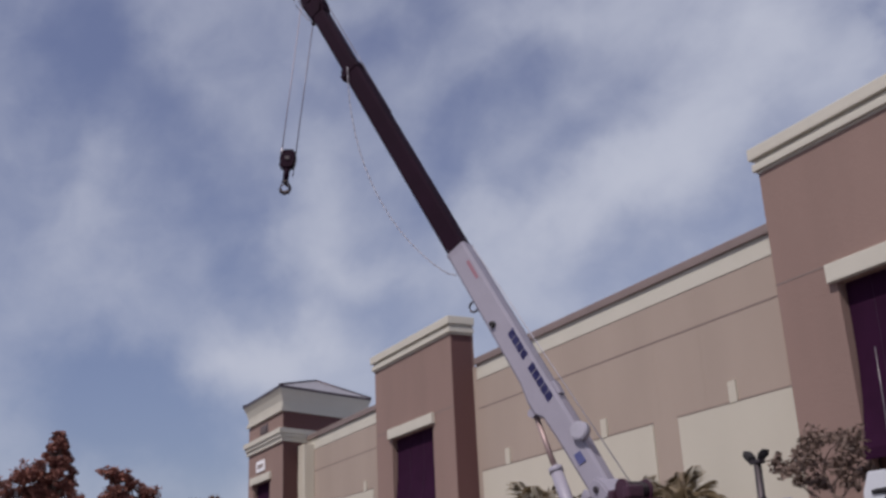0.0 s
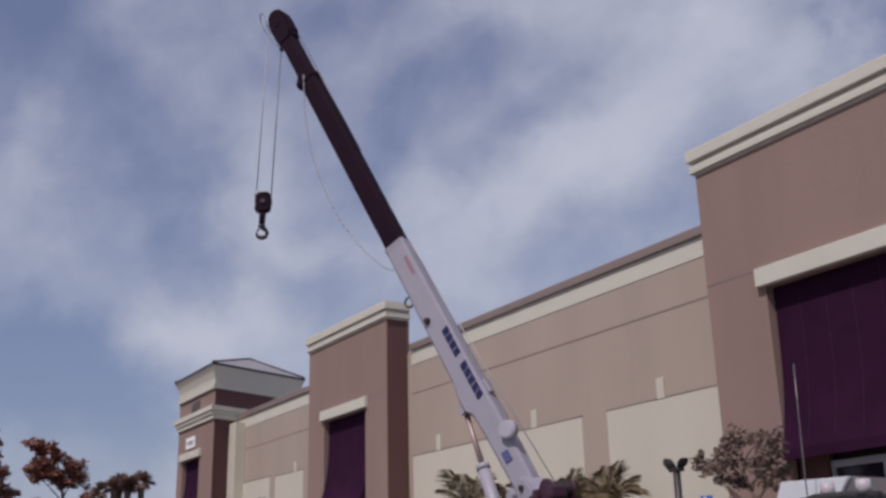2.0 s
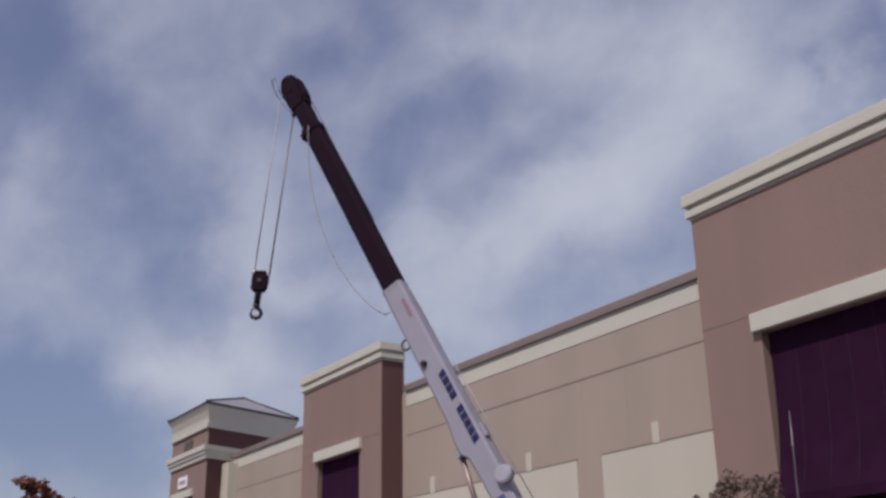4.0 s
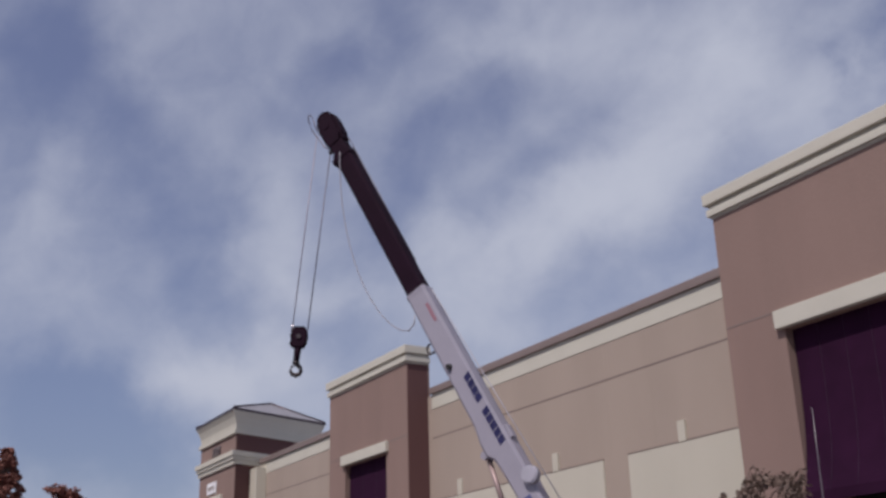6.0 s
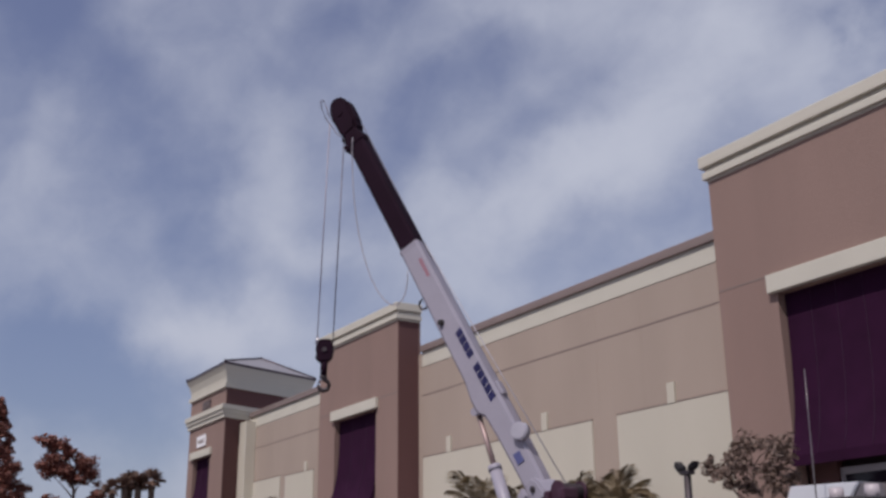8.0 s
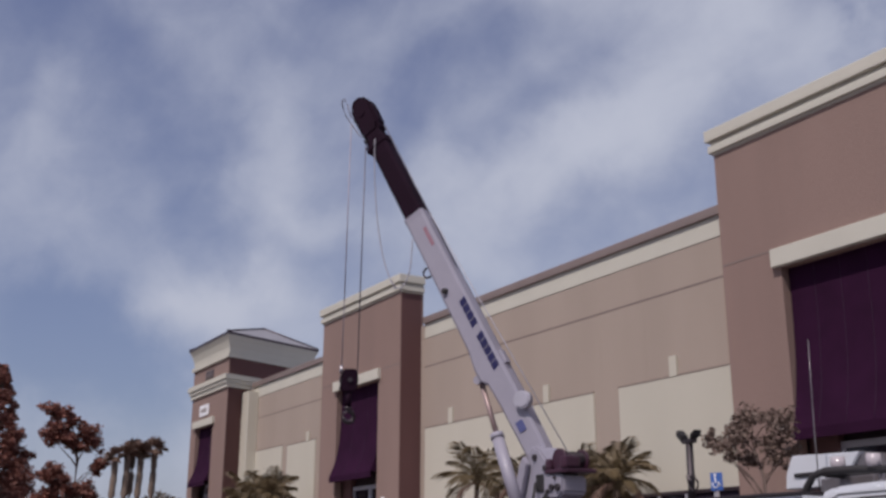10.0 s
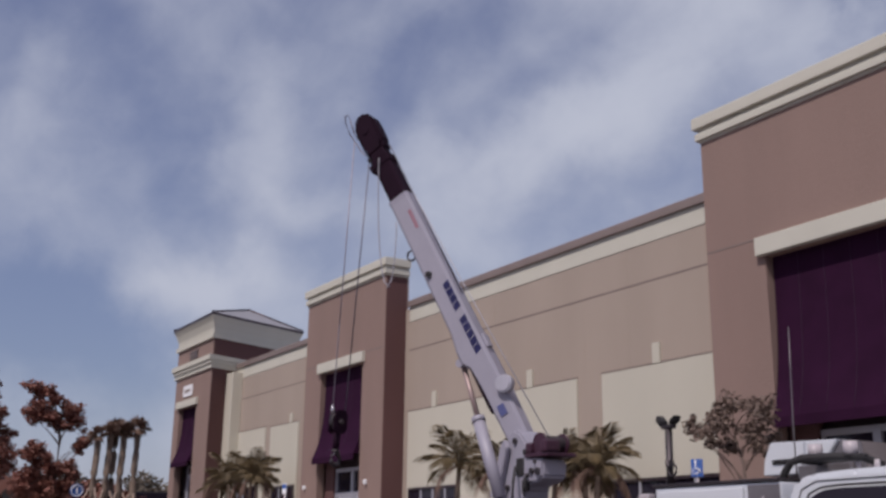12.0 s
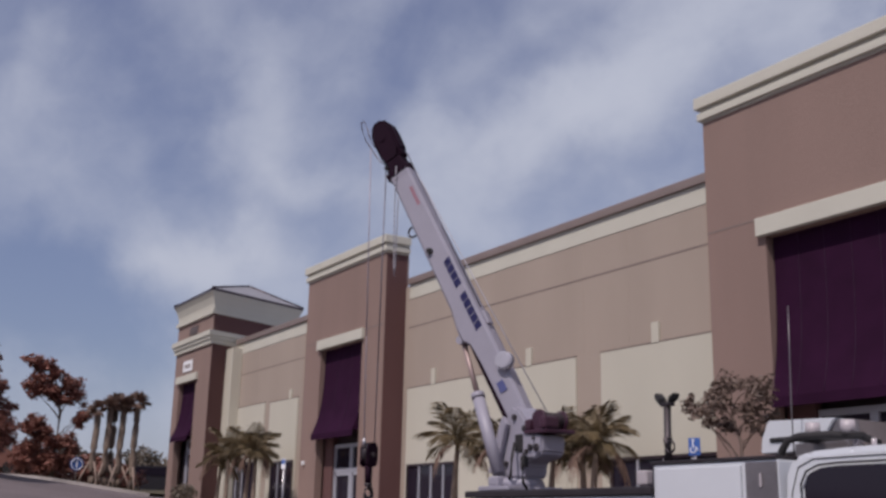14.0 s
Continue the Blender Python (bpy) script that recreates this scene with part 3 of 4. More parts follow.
part("light_housing", prism(bmesh.new(), [(-5.60, 2.02), (-5.585, 2.13), (-5.52, 2.262), (-4.915, 2.245), (-4.99, 2.145), (-4.99, 2.02)], TY + 0.7, TY + 1.3, "y", bevel=0.008), WHITE, truck, "white roof housing behind the cab")
part("housing_end", prism(bmesh.new(), [(-4.985, 2.02), (-4.985, 2.142), (-4.905, 2.238), (-4.74, 2.222), (-4.70, 2.02)], TY + 0.72, TY + 1.28, "y", bevel=0.006), PANELGREY, truck, "grey sloping end of the roof housing")
part("housing_slot", B(-5.50, -5.30, TY + 0.69, TY + 0.698, 2.10, 2.13), RUBBER, truck)
part("housing_post", B(-5.2, -5.1, TY + 0.9, TY + 1.0, 1.93, 2.03), DARKSTEEL, truck)
for x in (-4.80, -4.52):
    b = part("beacon", rod(bmesh.new(), (x, TY + 0.32, 2.085), (x, TY + 0.32, 2.175), 0.05, 0.047, 16), AMBER, truck, "clear cylindrical beacon")
    part("beacon_base", rod(bmesh.new(), (x, TY + 0.32, 2.075), (x, TY + 0.32, 2.09), 0.058, n=16), RUBBER, b)
part("antenna", tube(bmesh.new(), [(-5.12, TY + 0.50, 1.94), (-5.12, TY + 0.50, 2.3), (-5.11, TY + 0.50, 2.62), (-5.095, TY + 0.50, 3.05)], [0.007, 0.0055, 0.004, 0.0028], 8), PANELGREY, truck, "thin whip antenna")
part("cab_rear_panel", B(-5.06, -4.62, TY + 0.44, TY + 0.47, 1.95, 2.055, bevel=0.01), PANELGREY, truck, "grey panel behind the cab")
# work light on its mast
wm = part("work_light_mast", tube(bmesh.new(), [(-5.92, TY + 0.06, 1.945), (-5.92, TY + 0.06, 2.12), (-5.918, TY + 0.06, 2.125), (-5.915, TY + 0.06, 2.37)], [0.036, 0.036, 0.028, 0.028], 12), DARKSTEEL, truck, "dark mast with twin work lights")
part("mast_head", B(-5.97, -5.86, TY + 0.03, TY + 0.09, 2.355, 2.385, bevel=0.008), DARKSTEEL, wm)
part("mast_hook", tube(bmesh.new(), [(-5.865 + 0.045 * math.sin(a), TY + 0.03, 2.05 + 0.045 * math.cos(a)) for a in span(0, 5.6, 12)], 0.008), DARKSTEEL, wm)
for x, s in ((-5.985, -1), (-5.845, 1)):
    part("work_light", prism(bmesh.new(), [(x - 0.035, 2.40 - s * 0.02), (x - 0.02, 2.445 - s * 0.02), (x + 0.035, 2.43 + s * 0.02), (x + 0.02, 2.385 + s * 0.02)], TY + 0.02, TY + 0.10, "y", bevel=0.008), RUBBER, wm, "black square work light")
part("deck_lamp", B(-6.27, -6.15, TY + 0.05, TY + 0.12, 1.78, 1.89, bevel=0.015), AMBER, truck, "white square deck lamp")

# ---- crane on the truck ----
AX0 = Vector((-8.49, 5.83, 3.01))                       # a point on the boom's axis
AXD = Vector((-0.4184, -0.2113, 0.8833)).normalized()   # the way it points
SIDE = Vector((0.451, -0.893, 0)).normalized()
TOP = AXD.cross(SIDE).normalized()
BOOM = Matrix(((SIDE.x, TOP.x, AXD.x, AX0.x), (SIDE.y, TOP.y, AXD.y, AX0.y), (SIDE.z, TOP.z, AXD.z, AX0.z), (0, 0, 0, 1)))


def loft(bm, rows, cut=0.22):
    """A boom section: rows of z, half width, lower and upper height; corners cut off."""
    rings = []
    for z, w, lo, hi in rows:
        c = cut * w
        pts = [(-w + c, lo), (w - c, lo), (w, lo + c), (w, hi - c), (w - c, hi), (-w + c, hi), (-w, hi - c), (-w, lo + c)]
        rings.append([bm.verts.new((x, y, z)) for x, y in pts])
    for a, b in zip(rings, rings[1:]):
        for i in range(8):
            bm.faces.new((a[i], a[(i + 1) % 8], b[(i + 1) % 8], b[i]))
    bm.faces.new(rings[0][::-1]); bm.faces.new(rings[-1])
    return bm


part("crane_base_plate", B(-8.44, -7.94, 5.64, 6.26, 1.77, 1.81, bevel=0.01), BOOMW, truck, "white crane base plate")
part("crane_base", rod(bmesh.new(), (-8.18, 5.95, 1.81), (-8.18, 5.95, 1.88), 0.23, 0.21, 24), BOOMW, truck)
tur = part("crane_turret", prism(bmesh.new(), [(-8.40, 1.885), (-7.97, 1.885), (-7.95, 2.00), (-7.90, 2.05), (-7.78, 2.05), (-7.70, 2.10), (-7.69, 2.25), (-7.86, 2.28), (-7.93, 2.40), (-8.05, 2.52), (-8.14, 2.55), (-8.22, 2.50), (-8.34, 2.24), (-8.38, 2.05)], 5.82, 6.10, "y", bevel=0.02), BOOMW, truck, "white crane turret with dark pins and slots")
for x, z, r in ((-8.10, 2.44, 0.03), (-7.85, 2.155, 0.030), (-7.76, 2.15, 0.034), (-8.22, 2.02, 0.025), (-7.94, 2.33, 0.028), (-7.80, 2.235, 0.015), (-7.91, 2.12, 0.020)):
    part("pin", rod(bmesh.new(), (x, 5.80, z), (x, 5.824, z), r, n=14), DARKSTEEL, tur)
part("turret_slot", B(-8.08, -7.97, 5.806, 5.824, 2.12, 2.28, bevel=0.008), RUBBER, tur, "dark upright slot in the turret")
part("turret_slot", B(-7.99, -7.90, 5.808, 5.824, 1.98, 2.08, bevel=0.02), RUBBER, tur)
part("side_brace", prism(bmesh.new(), [(-8.45, 1.94), (-8.32, 1.94), (-8.16, 2.38), (-8.22, 2.46), (-8.27, 2.40)], 5.76, 5.81, "y", bevel=0.008), BOOMW, tur, "sloping white brace plate")
part("hydraulic_hose", tube(bmesh.new(), [(-8.05, 5.78, 2.2), (-7.98, 5.70, 2.05), (-8.02, 5.72, 1.92), (-8.1, 5.76, 1.88)], 0.014), RUBBER, tur)
part("hydraulic_hose", tube(bmesh.new(), [(-7.9, 5.78, 2.1), (-7.84, 5.71, 1.98), (-7.86, 5.74, 1.84), (-7.88, 5.8, 1.78)], 0.014), RUBBER, tur)
wn = part("winch", rod(bmesh.new(), (-7.75, 5.84, 2.395), (-7.75, 6.10, 2.395), 0.07, n=22), MAROON, truck, "maroon winch drum with wound rope")
for y in (5.84, 6.09):
    part("winch_flange", rod(bmesh.new(), (-7.75, y - 0.012, 2.395), (-7.75, y + 0.012, 2.395), 0.098, n=24), MAROON, wn)
for k in range(7):
    part("rope_turn", rod(bmesh.new(), (-7.75, 5.87 + k * 0.033, 2.395), (-7.75, 5.89 + k * 0.033, 2.395), 0.076, n=20), DARKSTEEL, wn)
part("winch_motor", box(bmesh.new(), -7.68, -7.59, 5.78, 5.95, 2.31, 2.42, bevel=0.025), MAROON, wn)
part("winch_gearbox", box(bmesh.new(), -7.93, -7.84, 5.80, 5.98, 2.31, 2.41, bevel=0.025), MAROON, wn)
part("winch_bracket", B(-7.93, -7.60, 5.80, 6.14, 2.275, 2.312, bevel=0.01), MAROON, wn)
boom = part("boom", loft(bmesh.new(), [(-0.86, 0.08, -0.07, 0.115), (-0.60, 0.10, -0.08, 0.14), (0.0, 0.104, -0.09, 0.148), (0.24, 0.106, -0.108, 0.145), (0.32, 0.108, -0.165, 0.142), (0.46, 0.108, -0.168, 0.140), (0.66, 0.108, -0.135, 0.134), (2.30, 0.106, -0.126, 0.118), (2.365, 0.112, -0.133, 0.124)]), BOOMW, truck, "white outer boom section with blue lettering bars", BOOM)
# lettering is shown as plain slanted bars
for k in range(10):
    if k == 5:
        continue
    z = 0.32 + k * 0.0855
    bm = bmesh.new()
    vs = [(0.1085, 0.026, z), (0.1085, 0.026, z + 0.077), (0.1085, 0.108, z + 0.099), (0.1085, 0.108, z + 0.022)]
    f = bm.faces.new([bm.verts.new(v) for v in vs])
    bmesh.ops.solidify(bm, geom=[f], thickness=0.002)
    part("lettering_bar", bm, BLUE, boom, "blue bar of side lettering")
part("red_decal", B(0.1055, 0.109, 0.035, 0.075, 1.90, 2.14), REDM, boom, "faded red decal")
part("blue_decal", B(0.1065, 0.110, -0.02, 0.06, -0.36, -0.25), DECALBLUE, boom, "small blue decal")
cap_bm = rod(bmesh.new(), (0.08, 0.165, -0.105), (0.158, 0.165, -0.105), 0.088, 0.086, 28)
rod(cap_bm, (0.150, 0.165, -0.105), (0.166, 0.165, -0.105), 0.080, 0.072, 28)
part("pivot_cap", cap_bm, CAPWHITE, boom, "round white cover on the boom side")
part("boom_ring", tube(bmesh.new(), [(0.05, -0.165 + 0.055 * math.cos(a), 1.70 + 0.055 * math.sin(a)) for a in span(0, 2 * math.pi, 16)], 0.011), DARKSTEEL, boom, "dark steel ring")
part("boom_knob", rod(bmesh.new(), (0.09, -0.055, 1.36), (0.14, -0.06, 1.36), 0.036, 0.03, 14), RUBBER, boom, "black rubber knob")
part("rope_guide", B(-0.05, 0.05, 0.137, 0.17, 0.35, 0.5, bevel=0.01), BOOMW, boom)
part("winch_line", rod(bmesh.new(), (-7.77, 5.95, 2.465), AX0 + AXD * 2.30 + TOP * 0.145, 0.0055), CABLEGREY, truck, "taut rope from the winch along the boom")


def boom_at(side, top, s):
    return AX0 + SIDE * side + TOP * top + AXD * s


# lift cylinder
cyl_foot, cyl_top = Vector((-8.24, 5.74, 1.93)), boom_at(0.0, -0.19, 0.36)
cyl_dir = (cyl_top - cyl_foot).normalized()
cyl = part("lift_cylinder", rod(bmesh.new(), cyl_foot, cyl_foot + cyl_dir * 0.80, 0.062, n=20), BOOMW, truck, "white hydraulic lift cylinder")
part("gland", rod(bmesh.new(), cyl_foot + cyl_dir * 0.775, cyl_foot + cyl_dir * 0.83, 0.068, n=20), BOOMW, cyl)
part("cylinder_rod", rod(bmesh.new(), cyl_foot + cyl_dir * 0.82, cyl_top, 0.027, n=16), CYLROD, cyl, "dull brownish cylinder rod")
part("cylinder_foot", B(-8.32, -8.16, 5.67, 5.81, 1.81, 1.90, bevel=0.02), BOOMW, cyl)
part("cylinder_clevis", rod(bmesh.new(), cyl_top - SIDE * 0.08, cyl_top + SIDE * 0.08, 0.042, n=14), BOOMW, cyl)

# sliding sections; the origin of each lies at its head
stage_mid = part("middle_section", loft(bmesh.new(), [(-3.2, 0.096, -0.116, 0.106), (-0.10, 0.096, -0.116, 0.106), (-0.099, 0.106, -0.128, 0.118), (0.0, 0.106, -0.128, 0.118)]), BLACKSTEEL, truck, "black middle boom section", BOOM)
part("collar_lug", B(-0.05, 0.07, -0.17, -0.13, -0.10, -0.01, bevel=0.01), BLACKSTEEL, stage_mid)
stage_in = part("inner_section", loft(bmesh.new(), [(-2.2, 0.086, -0.10, 0.088), (0.02, 0.086, -0.10, 0.088)]), BLACKSTEEL, truck, "black inner boom section with the sheave head", BOOM)
head = [(-0.105, 0.0), (-0.135, 0.07), (-0.142, 0.38), (-0.118, 0.48), (-0.068, 0.545), (0.0, 0.565), (0.068, 0.545), (0.118, 0.48), (0.14, 0.38), (0.132, 0.10), (0.10, 0.05), (0.095, 0.0)]
part("head_casting", prism(bmesh.new(), head, -0.095, 0.095, "x", bevel=0.03), BLACKSTEEL, stage_in, "rounded black head casting")
part("sheave_pin", rod(bmesh.new(), (0.09, -0.01, 0.32), (0.104, -0.01, 0.32), 0.045, n=26), BLACKSTEEL, stage_in)
part("rope_keeper", tube(bmesh.new(), [(0.02, -0.13, 0.05), (0.02, -0.18, 0.14), (0.02, -0.205, 0.32), (0.02, -0.228, 0.48), (0.02, -0.215, 0.64), (0.02, -0.185, 0.72), (0.02, -0.150, 0.71), (0.02, -0.150, 0.60), (0.02, -0.172, 0.46), (0.02, -0.165, 0.34)], 0.0075), ROPE, stage_in, "bent wire rope keeper")
part("head_clip", B(0.0, 0.05, -0.16, -0.115, -0.01, 0.03, bevel=0.008), DARKSTEEL, stage_in)
part("head_line", rod(bmesh.new(), (0.0, 0.145, 0.02), (0.0, 0.14, -2.0), 0.006), ROPE, stage_in)

# hook block and its ropes
hook = tagged(new("hook_block"), "dark steel hook block with a forged hook, hanging on two ropes", "hook block")
for x in (-0.052, 0.030):
    part("cheek_plate", prism(bmesh.new(), [(-0.052, -0.125), (-0.098, -0.095), (-0.088, -0.06), (-0.088, 0.06), (-0.06, 0.118), (0.055, 0.125), (0.088, 0.075), (0.090, -0.055), (0.06, -0.115)], x, x + 0.022, "y", bevel=0.006), BLACKSTEEL, hook, "dark cheek plate")
part("block_sheave", rod(bmesh.new(), (0, -0.029, 0.01), (0, 0.029, 0.01), 0.100, n=24), DARKSTEEL, hook)
part("sheave_pin", rod(bmesh.new(), (0, -0.068, 0.0), (0, 0.068, 0.0), 0.026, n=12), DARKSTEEL, hook)
part("rope_socket", rod(bmesh.new(), (-0.085, 0, 0.07), (-0.09, 0, 0.16), 0.022, 0.014, 12), STEEL, hook, "bright rope socket")
part("swivel", rod(bmesh.new(), (0, 0, -0.295), (0, 0, -0.10), 0.034, 0.042, 14), BLACKSTEEL, hook)
part("swivel_collar", rod(bmesh.new(), (0, 0, -0.31), (0, 0, -0.285), 0.042, n=14), DARKSTEEL, hook)
hp = [(0.0, 0, -0.29), (0.018, 0, -0.325), (0.052, 0, -0.345), (0.066, 0, -0.385), (0.052, 0, -0.425), (0.010, 0, -0.443), (-0.034, 0, -0.428), (-0.052, 0, -0.392), (-0.046, 0, -0.352), (-0.03, 0, -0.33)]
part("hook", tube(bmesh.new(), hp, [0.026, 0.026, 0.023, 0.024, 0.026, 0.027, 0.023, 0.018, 0.013, 0.008], 10), DARKSTEEL, hook, "forged steel hook")
part("hook_latch", rod(bmesh.new(), (-0.032, 0, -0.34), (0.012, 0, -0.305), 0.009), STEEL, hook)


def rope_piece(name, length, r, material, label):
    """A straight length of rope; it runs down from its origin."""
    return tagged(part(name, rod(bmesh.new(), (0, 0, 0), (0, 0, -length), r, n=8), material), label, "rope", "ropes of the crane")


ROPE_LEN = 2.15
rope_a_top = rope_piece("wire_rope", ROPE_LEN, 0.0068, ROPE, "thin grey wire rope hanging from the boom head")
rope_a_low = rope_piece("wire_rope", ROPE_LEN, 0.0062, ROPE, "thin grey wire rope reeved on the hook block")
rope_b_top = rope_piece("wire_rope", ROPE_LEN, 0.0062, PALEROPE, "thin pale rope hanging from the rope keeper")
rope_b_low = rope_piece("wire_rope", ROPE_LEN, 0.0056, PALEROPE, "thin pale rope tied to the hook block")
cable = tagged(new("signal_cable"), "thin pale cable drooping in a loop under the boom", "cable")
CABLE_N, CABLE_SEG = 34, 0.115
_cm = rod(bmesh.new(), (0, 0, -CABLE_SEG * 0.5), (0, 0, CABLE_SEG * 0.5), 0.006, 0.006, n=6)
cable_first = part("cable_piece", _cm, CABLEGREY, cable)
cable_pieces = [cable_first] + [same_part("cable_piece", cable_first.data, cable, Matrix.Identity(4)) for _ in range(CABLE_N - 1)]

# ---- verge, kerb and walk ----
bm = bmesh.new()
ky = span(-24, 13.0, 74)
def kerb_x(y):
    return -44.0 + 1.2 * smooth((y - 9.5) / 3.5) - 5.0 * smooth((9.4 - y) / 3.0)
for a, b in zip(ky, ky[1:]):
    xa, xb = kerb_x(a), kerb_x(b)
    za, zb = ground_z(xa, a), ground_z(xb, b)
    q = [(xa, a, za - 0.1), (xa, a, za + 0.13), (xa - 0.16, a, za + 0.13), (xa - 0.16, a, za - 0.1)]
    r = [(xb, b, zb - 0.1), (xb, b, zb + 0.13), (xb - 0.16, b, zb + 0.13), (xb - 0.16, b, zb - 0.1)]
    vq, vr = [bm.verts.new(p) for p in q], [bm.verts.new(p) for p in r]
    for i in range(3):
        bm.faces.new((vq[i], vr[i], vr[i + 1], vq[i + 1]))
tagged(part("kerb", bm, CONC), "pale concrete kerb along the verge", "kerb", kind="structure")
bm = bmesh.new()
cols = []
for y in ky + [20, 40]:
    x = kerb_x(min(y, 13.0)) - 0.16
    cols.append([bm.verts.new((x - d, y, ground_z(x - d, y) + 0.115 + 0.25 * smooth(d / 6))) for d in (0, 0.5, 2, 4, 8, 16, 30, 60, 120)])
for a, b in zip(cols, cols[1:]):
    for i in range(8):
        bm.faces.new((a[i], b[i], b[i + 1], a[i + 1])).smooth = True
tagged(part("verge", bm, GRASS), "dry grass verge behind the kerb", "grass", kind="structure")
bm = bmesh.new()
wx = span(-36.0, 6.0, 42)
lo = [(x, ground_z(x, 12.8)) for x in wx]
for (xa, za), (xb, zb) in zip(lo, lo[1:]):
    box(bm, xa, xb, 10.9, 11.05, min(za, zb) - 0.1, max(za, zb) + 0.15)
for (xa, za), (xb, zb) in zip(lo, lo[1:]):
    f = [bm.verts.new(p) for p in ((xa, 11.05, za + 0.15), (xb, 11.05, zb + 0.15), (xb, 13.95, zb + 0.15), (xa, 13.95, za + 0.15))]
    bm.faces.new(f)
tagged(part("pavement", bm, CONC), "concrete walk with a raised kerb along the building", "pavement", kind="structure")


# ---- plants ----
def frond_mesh(length, droop, leaflet, width, seed):
    """A feather palm leaf: a curved midrib with two rows of narrow, hanging leaflets. It grows along +x."""
    rnd = random.Random(seed)
    bm = bmesh.new()
    n = 16
    pts = []
    for i in range(n + 1):
        u = i / n
        pts.append(Vector((length * (u - 0.12 * u * u * droop), 0.03 * math.sin(3 * u + seed), length * (0.42 * u - (0.42 + 0.55 * droop) * u * u))))
    tube(bm, pts, [0.018 * (1 - 0.8 * i / n) + 0.003 for i in range(n + 1)], 5)
    for i in range(2, n + 1):
        for k in (0.0, 0.5):
            u = (i - k) / n
            a = pts[i - 1].lerp(pts[i], 1 - k)
            t = (pts[i] - pts[i - 1]).normalized()
            ll = leaflet * (0.45 + 0.75 * math.sin(math.pi * (0.15 + 0.8 * u))) * rnd.uniform(0.8, 1.15)
            for s in (-1, 1):
                w = (t * 0.75 + Vector((0, s * 0.85, 0)) + Vector((0, 0, rnd.uniform(-0.35, 0.05)))).normalized()
                mid = a + w * ll * 0.55 + Vector((0, 0, -0.05 * ll))
                tip = a + w * ll + Vector((0, 0, -ll * rnd.uniform(0.25, 0.55)))
                side = t * width * 0.5
                v = [bm.verts.new(p) for p in (a - side * 0.6, a + side * 0.6, mid + side, tip, mid - side)]
                bm.faces.new(v)
    me = bpy.data.meshes.new("frond")
    bm.to_mesh(me); bm.free()
    return me


def palm(x, y, zc, size, seed, mats, label, lean=(0, 0), group="palms by the building", n=15, trunk_r=0.10):
    """A feather palm: ringed trunk and a crown of arching leaves whose foot is at height zc."""
    rnd = random.Random(seed)
    z0 = ground_z(x, y) - 0.05 + (0.15 if y > 11 else 0)
    p = tagged(new("palm_tree"), label, "palm", group)
    p.matrix_basis = Matrix.Translation((x, y, z0))
    h = zc - z0
    pts, rr = [], []
    for i in range(15):
        u = i / 14
        pts.append((lean[0] * u * u, lean[1] * u * u, h * u))
        rr.append(trunk_r * (1.25 - 0.45 * u + (0.06 if i % 2 else 0)))
    part("trunk", tube(bmesh.new(), pts, rr, 12), PALMBARK, p, "grey-brown ringed trunk")
    part("crown_shaft", rod(bmesh.new(), pts[-1], (lean[0] * 1.05, lean[1] * 1.05, h + 0.28), trunk_r * 0.95, trunk_r * 0.35, 10), PALMLEAF, p)
    meshes = []
    for k, dr in enumerate((0.12, 0.4, 0.85)):
        me = frond_mesh(size, dr, size * 0.36, 0.020, seed * 7 + k)
        me.materials.append(mats[0] if k < 2 else mats[1])
        meshes.append(me)
    for k in range(n):
        yaw = k * 137.5 + rnd.uniform(-15, 15)
        lift = 86 - 84 * (k / (n - 1)) ** 1.15 + rnd.uniform(-9, 9)
        me = meshes[0 if k < n * 0.4 else 1 if k < n * 0.85 else 2]
        same_part("frond", me, p, pose(lean[0], lean[1], h + 0.12, 0, -lift + 22, yaw) @ Matrix.Scale(rnd.uniform(0.8, 1.1), 4))
    return p


GREENS = (PALMLEAF, DRYLEAF)
for i, (x, y, zc, s) in enumerate([(-33.4, 12.3, 3.1, 0.8), (-32.3, 12.2, 3.35, 0.95), (-31.2, 12.4, 3.4, 0.95), (-30.3, 12.3, 3.3, 0.85), (-19.2, 12.2, 3.0, 0.95), (-17.5, 12.4, 2.9, 0.8),
                                 (-15.9, 12.2, 2.75, 0.75), (-15.2, 12.5, 2.75, 0.8), (-14.7, 12.2, 2.75, 0.85)]):
    palm(x, y, zc, s, 11 + i, GREENS, "low feather palm with upright green and dry fronds", lean=(0.12 * (-1) ** i, 0.05), n=17, trunk_r=0.06)


def fan_head(seed, r):
    """The tufted head of a newly planted cabbage palm, its fan leaves clipped short."""
    rnd = random.Random(seed)
    bm = bmesh.new()
    for k in range(30):
        yaw, lift = rnd.uniform(0, 6.28), rnd.uniform(-0.5, 1.4)
        d = Vector((math.cos(yaw) * math.cos(lift), math.sin(yaw) * math.cos(lift), math.sin(lift)))
        side = d.cross(Vector((0, 0, 1))).normalized()
        upv = side.cross(d)
        base = d * r * 0.2
        for j in range(7):
            a = (j - 3) * 0.24
            w = (d * math.cos(a) + side * math.sin(a)).normalized()
            L0 = r * rnd.uniform(0.75, 1.15)
            tip = base + w * L0 - Vector((0, 0, 0.12 * L0))
            q = side * 0.045 * math.cos(a) + upv * 0.02
            m = base + w * L0 * 0.55
            bm.faces.new([bm.verts.new(v) for v in (base, m - q, tip, m + q)])
    return bm


